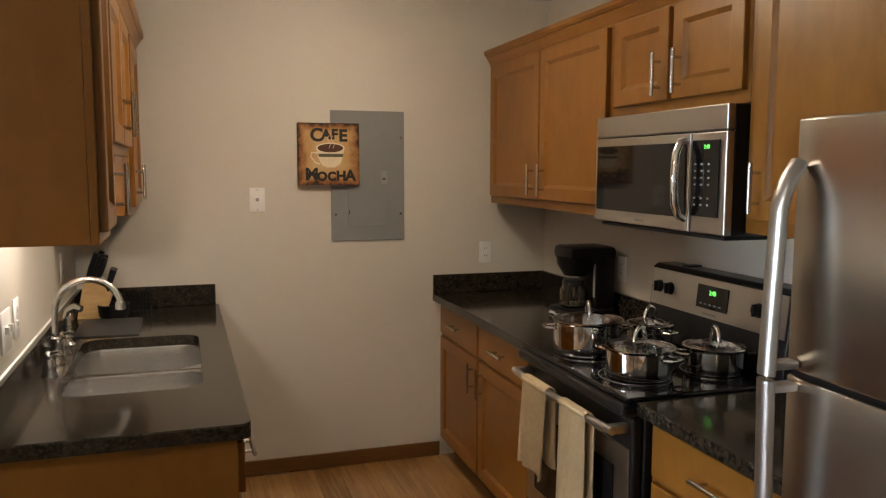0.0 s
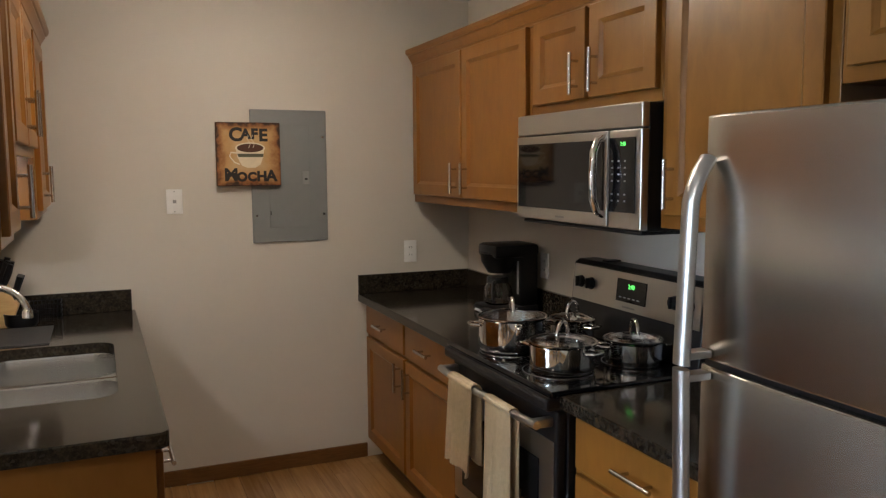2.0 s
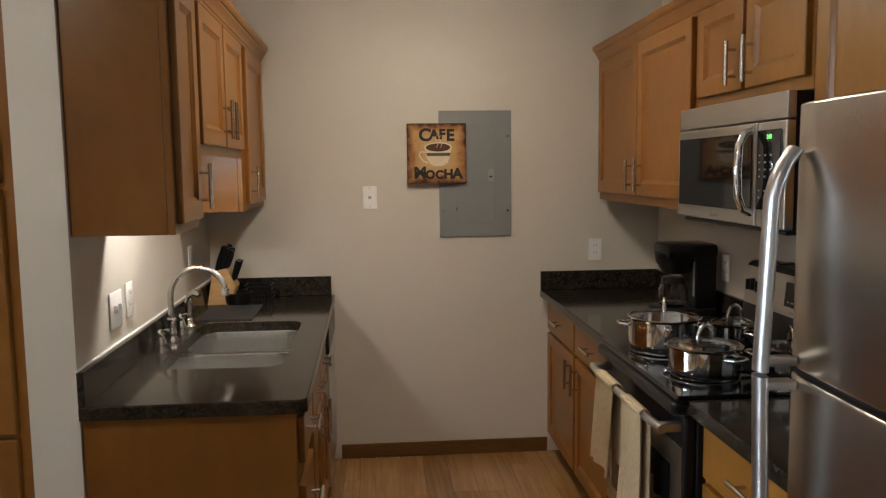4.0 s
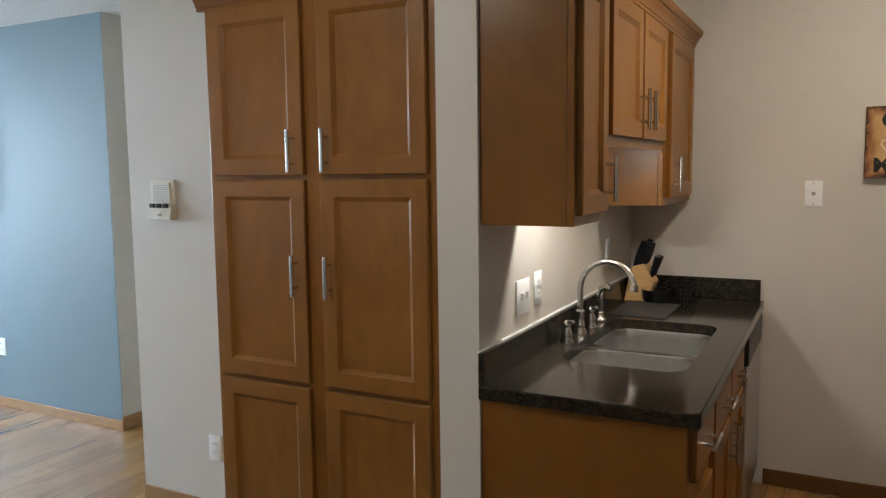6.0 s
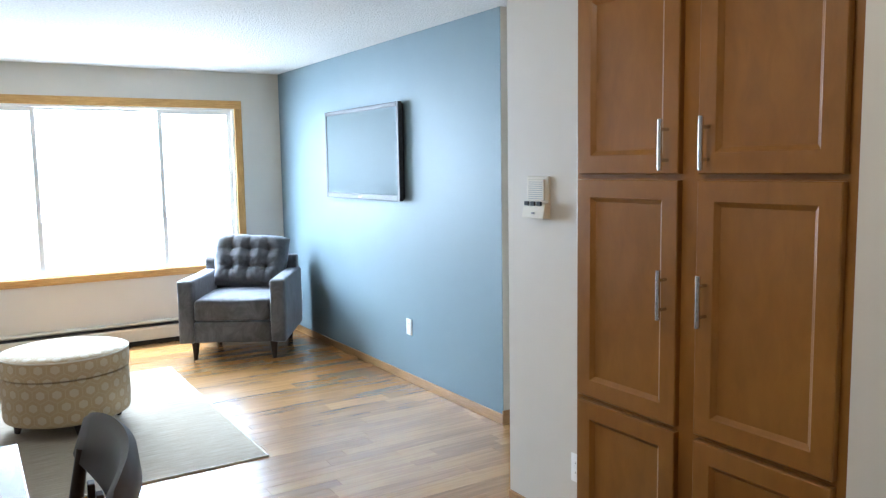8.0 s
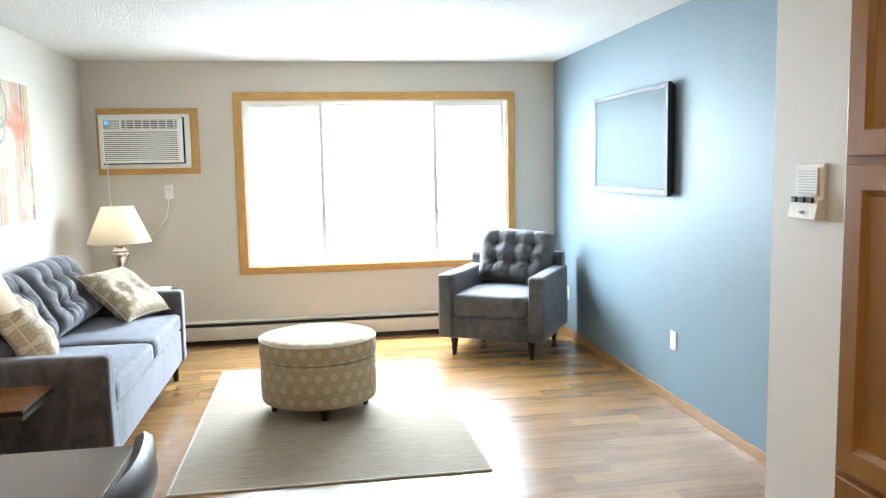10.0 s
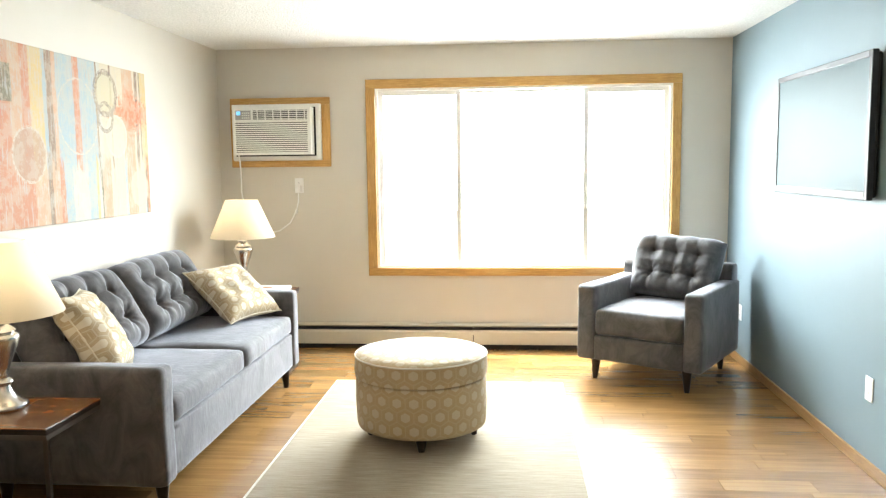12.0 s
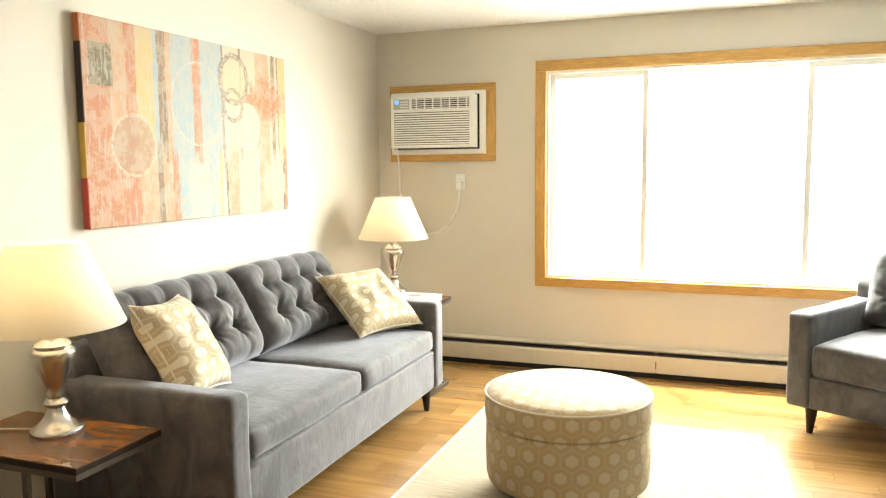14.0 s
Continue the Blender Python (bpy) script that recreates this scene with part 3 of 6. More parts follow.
u = upper_left(2.128, 2.43, UB, "honey maple wall cabinet with one door and a plain end panel")
door(u, (UF, 2.150, UB + 0.03), "+x", 0.262, UT - UB - 0.05, (0.228, 0.10))
u = upper_left(2.432, 3.33, 1.602, "short honey maple wall cabinet with two doors above the sink", 0.062)
door(u, (UF, 2.462, 1.635), "+x", 0.405, UT - 1.655, (0.368, 0.10))
door(u, (UF, 2.890, 1.635), "+x", 0.405, UT - 1.655, (0.037, 0.10))
u = upper_left(3.332, 3.99, UB, "honey maple corner wall cabinet with one door")
door(u, (UF, 3.40, UB + 0.03), "+x", 0.53, UT - UB - 0.05, (0.05, 0.10))
c = thing("crown_moulding", (0.2, 3.0, UT), "honey maple crown moulding along the wall cabinets", "moulding")
part("moulding", prism(crown_poly(UF + 0.002, UT - 0.005, 1), 2.128, 3.99), CAB, c, smooth=24)
part("moulding", box(0.0, UF - 0.01, 2.112, 2.128, UT - 0.005, UT + 0.06, 0.004), CAB, c)
lamp = thing("under_cabinet_light", (0.065, 2.545, 1.639), "short lit lamp under the short wall cabinet", "lamp")
part("housing", join(box(0.048, 0.118, 2.475, 2.615, 1.649, 1.6635, 0.002), box(0.048, 0.058, 2.475, 2.615, 1.634, 1.649), box(0.108, 0.118, 2.475, 2.615, 1.634, 1.649),
                     box(0.058, 0.108, 2.475, 2.490, 1.634, 1.649)), WHITE, lamp)
part("diffuser", box(0.060, 0.106, 2.495, 2.595, 1.639, 1.6488), DAYWHITE, lamp)

# sink side, base units
BF = 0.60
e = thing("end_panel", (0.3, 2.135, 0), "honey maple end panel of the sink counter", "panel")
part("panel", box(0.002, BF + 0.0, 2.124, 2.142, 0.0, 0.853, 0.002), CAB_END, e)


def base_left(y0, y1, label, top=0.853):
    u = thing("base_cabinet", (0.3, (y0 + y1) / 2, 0), label, "cabinet", "base cabinets under the sink counter")
    part("body", box(0.002, BF, y0, y1, 0.10, top, 0.002), CAB, u)
    if top < 0.8:
        part("face_rail", box(BF - 0.02, BF, y0, y1, top + 0.0005, 0.853, 0.002), CAB, u)
    part("toe_kick", box(0.002, BF - 0.07, y0, y1, 0.0, 0.10), TOE, u)
    return u


u = base_left(2.144, 2.478, "narrow honey maple base cabinet with three drawers")
for z, h in ((0.685, 0.145), (0.41, 0.21), (0.125, 0.21)):
    door(u, (BF, 2.165, z), "+x", 0.315, h - 0.005, (0.157, h / 2), False, name="drawer")
u = base_left(2.480, 3.34, "honey maple sink cabinet with two doors", 0.60)
for y, hx in ((2.525, 0.345), (2.935, 0.04)):
    door(u, (BF, y, 0.685), "+x", 0.385, 0.14, (0.19, 0.07), False, name="drawer_front")
    door(u, (BF, y, 0.125), "+x", 0.385, 0.53, (hx, 0.44))
u = thing("dishwasher", (0.3, 3.65, 0), "black and steel dishwasher under the worktop", "dishwasher")
part("body", box(0.002, BF - 0.01, 3.345, 3.945, 0.10, 0.853, 0.003), DARKGREY, u)
part("toe_kick", box(0.002, BF - 0.07, 3.345, 3.945, 0.0, 0.10), BLACK, u)
part("door", box(BF - 0.008, BF + 0.03, 3.35, 3.94, 0.11, 0.72, 0.006), STEEL, u, "brushed steel door")
part("control_strip", box(BF - 0.008, BF + 0.035, 3.35, 3.94, 0.725, 0.85, 0.008), BLACK, u)
u = thing("filler_panel", (0.3, 3.975, 0), "honey maple filler strip beside the dishwasher", "panel")
part("panel", box(0.002, BF, 3.948, 3.998, 0.0, 0.853), CAB, u)

# sink worktop: a slab with an opening for the bowls
CX, SY0, SY1, SX0, SX1 = 0.635, 2.50, 3.30, 0.105, 0.525
w = thing("worktop", (0.3, 3.05, 0.855), "dark brown granite worktop with a sink cut-out", "worktop")
bm = bmesh.new()
outer = [(0.002, 2.103), (CX - 0.03, 2.103)] + [(CX - 0.03 + 0.03 * math.sin(radians(a)), 2.133 - 0.03 * math.cos(radians(a))) for a in (22, 45, 68)] + [(CX, 2.133), (CX, 3.998), (0.002, 3.998)]
inner = [((SX0 + SX1) / 2 + px, (SY0 + SY1) / 2 + py) for px, py in rounded(SX1 - SX0, SY1 - SY0, 0.07, 5)]
loops = []
for z in (0.855, Z0 - 0.004, Z0):
    k = 0.0 if z < Z0 else 0.004
    o = [bm.verts.new((x - (k if x > 0.62 else 0), y + (k if y < 2.12 else 0), z)) for x, y in outer]
    i = [bm.verts.new((x, y, z)) for x, y in inner]
    loops.append((o, i))
for (o1, i1), (o2, i2) in zip(loops, loops[1:]):
    for a, b in ((o1, o2), (i1, i2)):
        for k in range(len(a)):
            bm.faces.new((a[k], a[(k + 1) % len(a)], b[(k + 1) % len(a)], b[k]))
for o, i in (loops[-1],):
    ed = [bm.edges.get((lp[k], lp[(k + 1) % len(lp)])) for lp in (o, i) for k in range(len(lp))]
    bmesh.ops.triangle_fill(bm, use_beauty=True, use_dissolve=False, edges=[x for x in ed if x])
bmesh.ops.recalc_face_normals(bm, faces=bm.faces[:])
part("slab", bm, GRANITE, w, smooth=35)
part("backsplash", box(0.001, 0.021, 2.103, 3.978, Z0 + 0.0005, Z0 + 0.10, 0.003), GRANITE, w)
part("backsplash", box(0.001, 0.620, 3.978, 3.998, Z0 + 0.0005, Z0 + 0.10, 0.003), GRANITE, w)
part("caulk", tube([(0.002, 2.105, Z0 + 0.101), (0.002, 3.99, Z0 + 0.101)], 0.004, 6), WHITE, w)


def bowl(y0, y1):
    """A rounded steel basin hung under the worktop."""
    wd, ln = SX1 - SX0 + 0.012, y1 - y0
    cx, cy = (SX0 + SX1) / 2, (y0 + y1) / 2
    bm, rings = bmesh.new(), []
    rings.append([bm.verts.new((cx + px, cy + py, 0.8540)) for px, py in rounded(wd + 0.03, ln + 0.02, 0.003, 6)])
    for f, z, r in ((1.0, 0.8538, 0.085), (0.99, 0.846, 0.085), (0.98, 0.80, 0.085), (0.96, 0.70, 0.085), (0.92, 0.668, 0.08), (0.82, 0.658, 0.07), (0.25, 0.652, 0.04)):
        rings.append([bm.verts.new((cx + px, cy + py, z)) for px, py in rounded(wd * f, ln * f, r * f, 6)])
    for a, b in zip(rings, rings[1:]):
        for k in range(len(a)):
            bm.faces.new((a[k], a[(k + 1) % len(a)], b[(k + 1) % len(a)], b[k]))
    bm.faces.new(rings[-1])
    return bm


SINK = steel("sink_steel", (0.70, 0.695, 0.68), 0.27, (1.5, 1.5, 1.5))
s = thing("sink", (0.31, 2.9, 0.65), "double-bowl brushed stainless steel undermount sink", "sink")
part("bowl", bowl(2.500, 2.880), SINK, s, smooth=60)
part("bowl", bowl(2.912, 3.300), SINK, s, smooth=60)
for y in (2.69, 3.10):
    part("drain", lathe([(0.0, 0.006), (0.03, 0.006), (0.042, 0.002), (0.045, 0.0)], (0.315, y, 0.652), 20, False), CHROME, s, smooth=True)

f = thing("faucet", (0.058, 2.93, Z0), "satin nickel gooseneck faucet with lever handles and a side sprayer", "faucet")
arc = [(0.060, 2.93, Z0 + 0.04), (0.060, 2.93, Z0 + 0.16)] + [(0.060 + 0.105 * (1 - math.cos(radians(a))), 2.93 + 0.01 * math.sin(radians(a)), Z0 + 0.18 + 0.105 * math.sin(radians(a))) for a in range(0, 166, 11)]
part("spout", tube(arc, 0.0115, 14), NICKEL, f, smooth=True)
tip = Vector(arc[-1])
part("aerator", lathe([(0.012, 0.0), (0.016, -0.008), (0.017, -0.028), (0.013, -0.03)], tip, 18), NICKEL, f, smooth=True)
part("base", lathe([(0.028, 0.0), (0.028, 0.006), (0.021, 0.018), (0.017, 0.03), (0.019, 0.036), (0.016, 0.042), (0.015, 0.085), (0.018, 0.09), (0.014, 0.097)], (0.060, 2.93, Z0), 24), NICKEL, f, smooth=True)
for y in (2.76, 3.07):
    part("handle", join(lathe([(0.027, 0.0), (0.027, 0.006), (0.020, 0.018), (0.022, 0.03), (0.017, 0.045), (0.012, 0.058), (0.015, 0.066), (0.012, 0.078), (0.004, 0.084)], (0.062, y, Z0), 22),
                        tube([(0.062, y, Z0 + 0.072), (0.082, y - 0.02, Z0 + 0.084), (0.098, y - 0.036, Z0 + 0.088)], [0.006, 0.005, 0.0065], 10)), NICKEL, f, smooth=True)
part("sprayer", join(lathe([(0.026, 0.0), (0.026, 0.006), (0.016, 0.016), (0.014, 0.03), (0.017, 0.034), (0.014, 0.04)], (0.058, 3.22, Z0), 22),
                     tube([(0.058, 3.22, Z0 + 0.035), (0.058, 3.22, Z0 + 0.11), (0.066, 3.215, Z0 + 0.135), (0.09, 3.205, Z0 + 0.148), (0.112, 3.195, Z0 + 0.140)], [0.013, 0.015, 0.016, 0.016, 0.013], 14)), NICKEL, f, smooth=True)

# cutting mat, knife block, drain basket
k = thing("cutting_mat", (0.17, 3.52, Z0), "thin grey plastic cutting mat on the worktop", "cutting mat")
part("mat", box(0.055, 0.300, 3.345, 3.715, Z0 + 0.0003, Z0 + 0.005, 0.0015), SLATE, k)
k = thing("knife_block", (0.06, 3.80, Z0), "slanted light maple knife block with black-handled knives", "knife block")
blk = prism([(0.026, Z0), (0.135, Z0), (0.168, Z0 + 0.090), (0.122, Z0 + 0.180), (0.058, Z0 + 0.165)], 3.755, 3.865, 1, 0.003)
part("block", blk, MAPLE, k)
rk = random.Random(3)
for r in range(3):
    for q in range(3):
        p = Vector((0.072 + 0.020 * r, 3.778 + 0.032 * q, Z0 + 0.163 + 0.004 * r))
        d = Vector((0.30 + 0.12 * rk.random(), rk.uniform(-0.1, 0.1), 1)).normalized()
        L = 0.115 + 0.04 * rk.random() - 0.02 * r
        part("knife_handle", tube([p, p + d * L * 0.5, p + d * L], [0.011, 0.015, 0.012], 8), BLACK, k, smooth=True)
for q in range(4):
    p = Vector((0.148, 3.772 + 0.026 * q, Z0 + 0.118))
    part("knife_handle", tube([p, p + Vector((0.032, 0, 0.095))], [0.010, 0.014], 8), BLACK, k, smooth=True)
k = thing("drain_basket", (0.155, 3.80, Z0), "small black wire dish basket on the worktop", "basket")
part("tray", lathe([(0.055, 0.0), (0.064, 0.012), (0.068, 0.06), (0.064, 0.06), (0.058, 0.014), (0.0, 0.012)], (0.175, 3.775, Z0), 24, False), BLACK, k, smooth=True)
BX0, BX1, BY0, BY1 = 0.195, 0.325, 3.84, 3.96
for z in (0.012, 0.034, 0.056, 0.078):
    part("wire", tube([(x, y, Z0 + z) for x, y in ((BX0, BY0), (BX1, BY0), (BX1, BY1), (BX0, BY1), (BX0, BY0))], 0.003, 6), BLACK, k)
for n in range(9):
    for y in (BY0, BY1):
        x = BX0 + (BX1 - BX0) * n / 8
        part("wire", tube([(x, y, Z0 + 0.002), (x, y, Z0 + 0.080)], 0.0024, 6), BLACK, k)


def wall_plate(name, c, side, w, h, label, kind, slots):
    """A switch or outlet plate: c the middle on the wall."""
    m = Matrix.Translation(c) @ facing(side)
    t = thing(name, c, label, kind)
    PLACE[t] = Matrix.Translation(c)
    b = box(-w / 2, w / 2, -0.006, 0, -h / 2, h / 2, 0.003)
    b.transform(m)
    part("plate", b, WHITE, t, smooth=40)
    for nm, x, z, sw, sh, out, mt in slots:
        b = box(x - sw / 2, x + sw / 2, -0.006 - out, -0.004, z - sh / 2, z + sh / 2, 0.001)
        b.transform(m)
        part(nm, b, mt, t)
    return t


OUT = [("socket", 0, 0.020, 0.034, 0.028, 0.002, WHITE), ("socket", 0, -0.020, 0.034, 0.028, 0.002, WHITE)] + \
      [("slot", x, z + 0.002, 0.003, 0.009, 0.0025, BLACK) for x in (-0.007, 0.007) for z in (0.020, -0.020)]
SCREW = [("screw", 0, 0.048, 0.005, 0.005, 0.0015, MARK), ("screw", 0, -0.048, 0.005, 0.005, 0.0015, MARK)]
wall_plate("double_light_switch", (0.0, 2.465, 1.108), "+x", 0.118, 0.118, "white double light switch with toggles", "switch",
           [("toggle", x, 0.004, 0.010, 0.022, 0.012, WHITE) for x in (-0.023, 0.023)])
wall_plate("wall_outlet", (0.0, 2.61, 1.118), "+x", 0.072, 0.118, "white outlet above the sink worktop", "outlet", OUT)
wall_plate("wall_outlet", (0.0, 3.54, 1.150), "+x", 0.072, 0.118, "white outlet above the sink worktop", "outlet", OUT)
XF[0] = Matrix.Identity(4)

# back wall
wall_plate("wall_outlet", (2.000, 4.0, 1.108), "-y", 0.072, 0.118, "white outlet on the kitchen back wall", "outlet", OUT)
wall_plate("phone_jack", (0.799, 4.0, 1.403), "-y", 0.074, 0.118, "white phone jack plate on the kitchen wall", "wall plate", [("jack", 0, 0, 0.016, 0.016, 0.002, MARK)] + SCREW)
wall_plate("wall_outlet", (2.35, 3.16, 1.105), "-x", 0.072, 0.118, "white outlet behind the coffee maker", "outlet", OUT)

p = thing("breaker_panel", (1.35, 4.0, 1.19), "grey steel electrical breaker panel set in the wall", "breaker panel")
part("cover", box(1.163, 1.545, 3.990, 4.0, 1.188, 1.848, 0.003), PANEL, p)
part("door", box(1.250, 1.455, 3.986, 3.990, 1.262, 1.775, 0.0015), PANEL, p)
part("latch", box(1.418, 1.452, 3.982, 3.986, 1.478, 1.545, 0.001), MARK, p)
part("latch_slot", box(1.428, 1.442, 3.980, 3.982, 1.500, 1.508), BLACK, p)
part("hinge", box(1.252, 1.256, 3.984, 3.986, 1.325, 1.345), BLACK, p)
for x, z in ((1.525, 1.715), (1.525, 1.325), (1.185, 1.325), (1.185, 1.715)):
    part("screw", box(x - 0.005, x + 0.005, 3.987, 3.990, z - 0.005, z + 0.005, 0.001), CHROME, p)


def sign_mat():
    m, t, b = nodes_of("aged_canvas_print", 0.7)
    v = coords(t, (1, 1, 1), "Generated")
    sep = t.nodes.new("ShaderNodeSeparateXYZ")
    t.links.new(v, sep.inputs[0])
    far = math_node(t, "MAXIMUM", math_node(t, "ABSOLUTE", math_node(t, "SUBTRACT", sep.outputs[0], 0.5)), math_node(t, "ABSOLUTE", math_node(t, "SUBTRACT", sep.outputs[2], 0.5)))
    n = noise_tex(t, v, 5.5, 5, 0.6)
    k = math_node(t, "ADD", far, math_node(t, "MULTIPLY", math_node(t, "SUBTRACT", n, 0.5), 0.34))
    t.links.new(ramp(t, k, [(0.10, (0.60, 0.44, 0.24)), (0.34, (0.52, 0.30, 0.11)), (0.45, (0.28, 0.11, 0.03)), (0.50, (0.045, 0.018, 0.008))]), b.inputs["Base Color"])
    return m


g = thing("cafe_sign", (1.15, 3.97, 1.475), "square brown canvas sign with a coffee cup, over the panel's edge", "sign")
SX, SZ, SYF = 1.150, 1.628, 3.962
part("canvas", box(0.996, 1.304, SYF, 3.988, 1.474, 1.782, 0.003), sign_mat(), g)
up = lambda x, z: Matrix.Translation((x, SYF - 0.001, z)) @ Matrix.Rotation(radians(90), 4, "X")
INK = plain("sign_ink", (0.018, 0.014, 0.012), 0.6)
for ch, dx, dz, size in (("C", -0.066, 0.092, 0.088), ("A", -0.018, 0.096, 0.064), ("F", 0.024, 0.096, 0.068), ("E", 0.066, 0.090, 0.082),
                         ("M", -0.092, -0.102, 0.082), ("O", -0.040, -0.112, 0.058), ("C", 0.008, -0.112, 0.058), ("H", 0.055, -0.110, 0.066), ("A", 0.102, -0.108, 0.074)):
    writing("letter", ch, size, up(SX + 0.005 + dx, SZ + dz), INK, g, 0.0034, 1.02)
ell = lambda cx, cz, a, b, n=32: [(cx + a * math.cos(2 * math.pi * q / n), cz + b * math.sin(2 * math.pi * q / n)) for q in range(n)]
CUP = plain("painted_cup", (0.74, 0.65, 0.48), 0.7, vary=0.10, scale=60)
cupside = [(SX - 0.062, SZ + 0.03), (SX - 0.055, SZ - 0.015), (SX - 0.035, SZ - 0.055), (SX - 0.01, SZ - 0.066), (SX + 0.03, SZ - 0.066), (SX + 0.055, SZ - 0.05), (SX + 0.07, SZ - 0.012), (SX + 0.076, SZ + 0.03)]
part("cup", prism(cupside, SYF - 0.0012, SYF - 0.0002), CUP, g)
part("cup_rim", prism(ell(SX + 0.007, SZ + 0.030, 0.072, 0.027), SYF - 0.0022, SYF - 0.0013), CUP, g)
part("coffee", prism(ell(SX + 0.007, SZ + 0.030, 0.064, 0.021), SYF - 0.0032, SYF - 0.0023), plain("painted_coffee", (0.085, 0.030, 0.012), 0.6), g)
part("cup_band", prism([(SX - 0.055, SZ + 0.002), (SX + 0.072, SZ + 0.002), (SX + 0.069, SZ - 0.014), (SX - 0.050, SZ - 0.014)], SYF - 0.0022, SYF - 0.0013), plain("painted_band", (0.10, 0.10, 0.06), 0.6), g)
part("cup_handle", tube([(SX - 0.058, SYF - 0.001, SZ + 0.006), (SX - 0.085, SYF - 0.001, SZ + 0.008), (SX - 0.092, SYF - 0.001, SZ - 0.01), (SX - 0.07, SYF - 0.001, SZ - 0.04), (SX - 0.045, SYF - 0.001, SZ - 0.05)], 0.0035, 6), CUP, g)
for dx in (0.0, 0.02):
    part("steam", tube([(SX + dx, SYF - 0.0036, SZ + 0.03), (SX + dx + 0.008, SYF - 0.0036, SZ + 0.05), (SX + dx - 0.008, SYF - 0.0036, SZ + 0.075), (SX + dx, SYF - 0.0036, SZ + 0.092)], 0.0012, 5), CUP, g)

# stove side, upper units
RF = 2.01


def upper_right(y0, y1, z0, label, x=RF):
    u = thing("wall_cabinet", (2.2, (y0 + y1) / 2, z0), label, "cabinet", "wall cabinets over the stove")
    part("body", box(x, 2.348, y0, y1, z0, UT, 0.002), CAB_END, u)
    return u


RB = 1.378
u = upper_right(2.688, 3.945, RB, "honey maple wall cabinet with two doors")
door(u, (RF, 3.915, RB + 0.04), "-x", 0.60, 0.665, (0.555, 0.09))
door(u, (RF, 3.300, RB + 0.04), "-x", 0.59, 0.665, (0.055, 0.09))
u = upper_right(1.925, 2.686, 1.748, "short honey maple wall cabinet with two doors over the microwave")
door(u, (RF, 2.655, 1.785), "-x", 0.345, 0.30, (0.305, 0.085))
door(u, (RF, 2.285, 1.785), "-x", 0.345, 0.30, (0.05, 0.085))
u = upper_right(1.325, 1.923, RB, "honey maple wall cabinet with one wide door")
door(u, (RF, 1.885, RB + 0.04), "-x", 0.53, 0.665, (0.035, 0.09))
u = upper_right(0.50, 1.323, 1.735, "short honey maple wall cabinet with two doors above the fridge")
door(u, (RF, 1.30, 1.77), "-x", 0.385, 0.315, (0.345, 0.085))
door(u, (RF, 0.90, 1.77), "-x", 0.385, 0.315, (0.04, 0.085))
c = thing("crown_moulding", (2.1, 2.3, UT), "honey maple crown moulding along the wall cabinets", "moulding")
part("moulding", prism(crown_poly(RF, UT - 0.012, -1), 0.50, 3.945), CAB, c, smooth=24)

# stove side, base units
RBF = 1.755


def base_right(y0, y1, label):
    u = thing("base_cabinet", (2.05, (y0 + y1) / 2, 0), label, "cabinet", "base cabinets on the stove side")
    part("body", box(RBF, 2.348, y0, y1, 0.095, 0.853, 0.002), CAB, u)
    part("toe_kick", box(RBF + 0.07, 2.348, y0, y1, 0.0, 0.095), TOE, u)
    return u


u = base_right(2.752, 3.998, "honey maple base cabinet with two doors and two drawers")
for y, hx in ((3.965, 0.52), (3.375, 0.05)):
    door(u, (RBF, y, 0.690), "-x", 0.565, 0.145, (0.27, 0.075), False, 0.14, name="drawer")
    door(u, (RBF, y, 0.115), "-x", 0.565, 0.555, (hx, 0.46))
u = base_right(1.335, 1.965, "honey maple base cabinet with three drawers")
for z, h in ((0.685, 0.15), (0.41, 0.255), (0.115, 0.275)):
    door(u, (RBF, 1.94, z), "-x", 0.575, h, (0.30, h / 2), False, 0.16, name="drawer")


def slab(y0, y1, label, rim=False):
    w = thing("worktop", (2.02, (y0 + y1) / 2, 0.855), label, "worktop")
    part("slab", box(1.700, 2.348, y0, y1, 0.855, Z0, 0.005), GRANITE, w)
    part("backsplash", box(2.328, 2.348, y0, y1 - (0.022 if rim else 0), Z0 + 0.0005, Z0 + 0.10, 0.003), GRANITE, w)
    if rim:
        part("backsplash", box(1.702, 2.348, 3.978, 3.998, Z0 + 0.0005, Z0 + 0.10, 0.003), GRANITE, w)


slab(2.748, 3.998, "dark brown granite worktop in the kitchen corner", True)
slab(1.335, 1.972, "short dark brown granite worktop beside the fridge")

# range
st = thing("electric_range", (2.0, 2.36, 0), "black and stainless electric range with a glass cooktop", "stove")
Y0, Y1 = 1.978, 2.742
part("body", box(1.735, 2.335, Y0, Y1, 0.03, 0.885, 0.004), BLACK, st)
part("cooktop", box(1.672, 2.26, Y0 - 0.004, Y1 + 0.004, 0.886, 0.906, 0.006), BLACK_GLASS, st, "black ceramic glass cooktop")
part("front_lip", box(1.660, 1.735, Y0, Y1, 0.845, 0.885, 0.012), BLACK, st)
d = part("oven_door", box(1.700, 1.734, Y0 + 0.006, Y1 - 0.006, 0.26, 0.840, 0.008), BLACK, st, "black oven door")
part("door_frame", box(1.696, 1.6995, Y0 + 0.02, Y1 - 0.02, 0.30, 0.745, 0.0015), STEEL, d, "brushed steel door panel")
part("window", box(1.691, 1.6955, Y0 + 0.10, Y1 - 0.10, 0.37, 0.67, 0.0015), BLACK_GLASS, d)
hb = 0.805
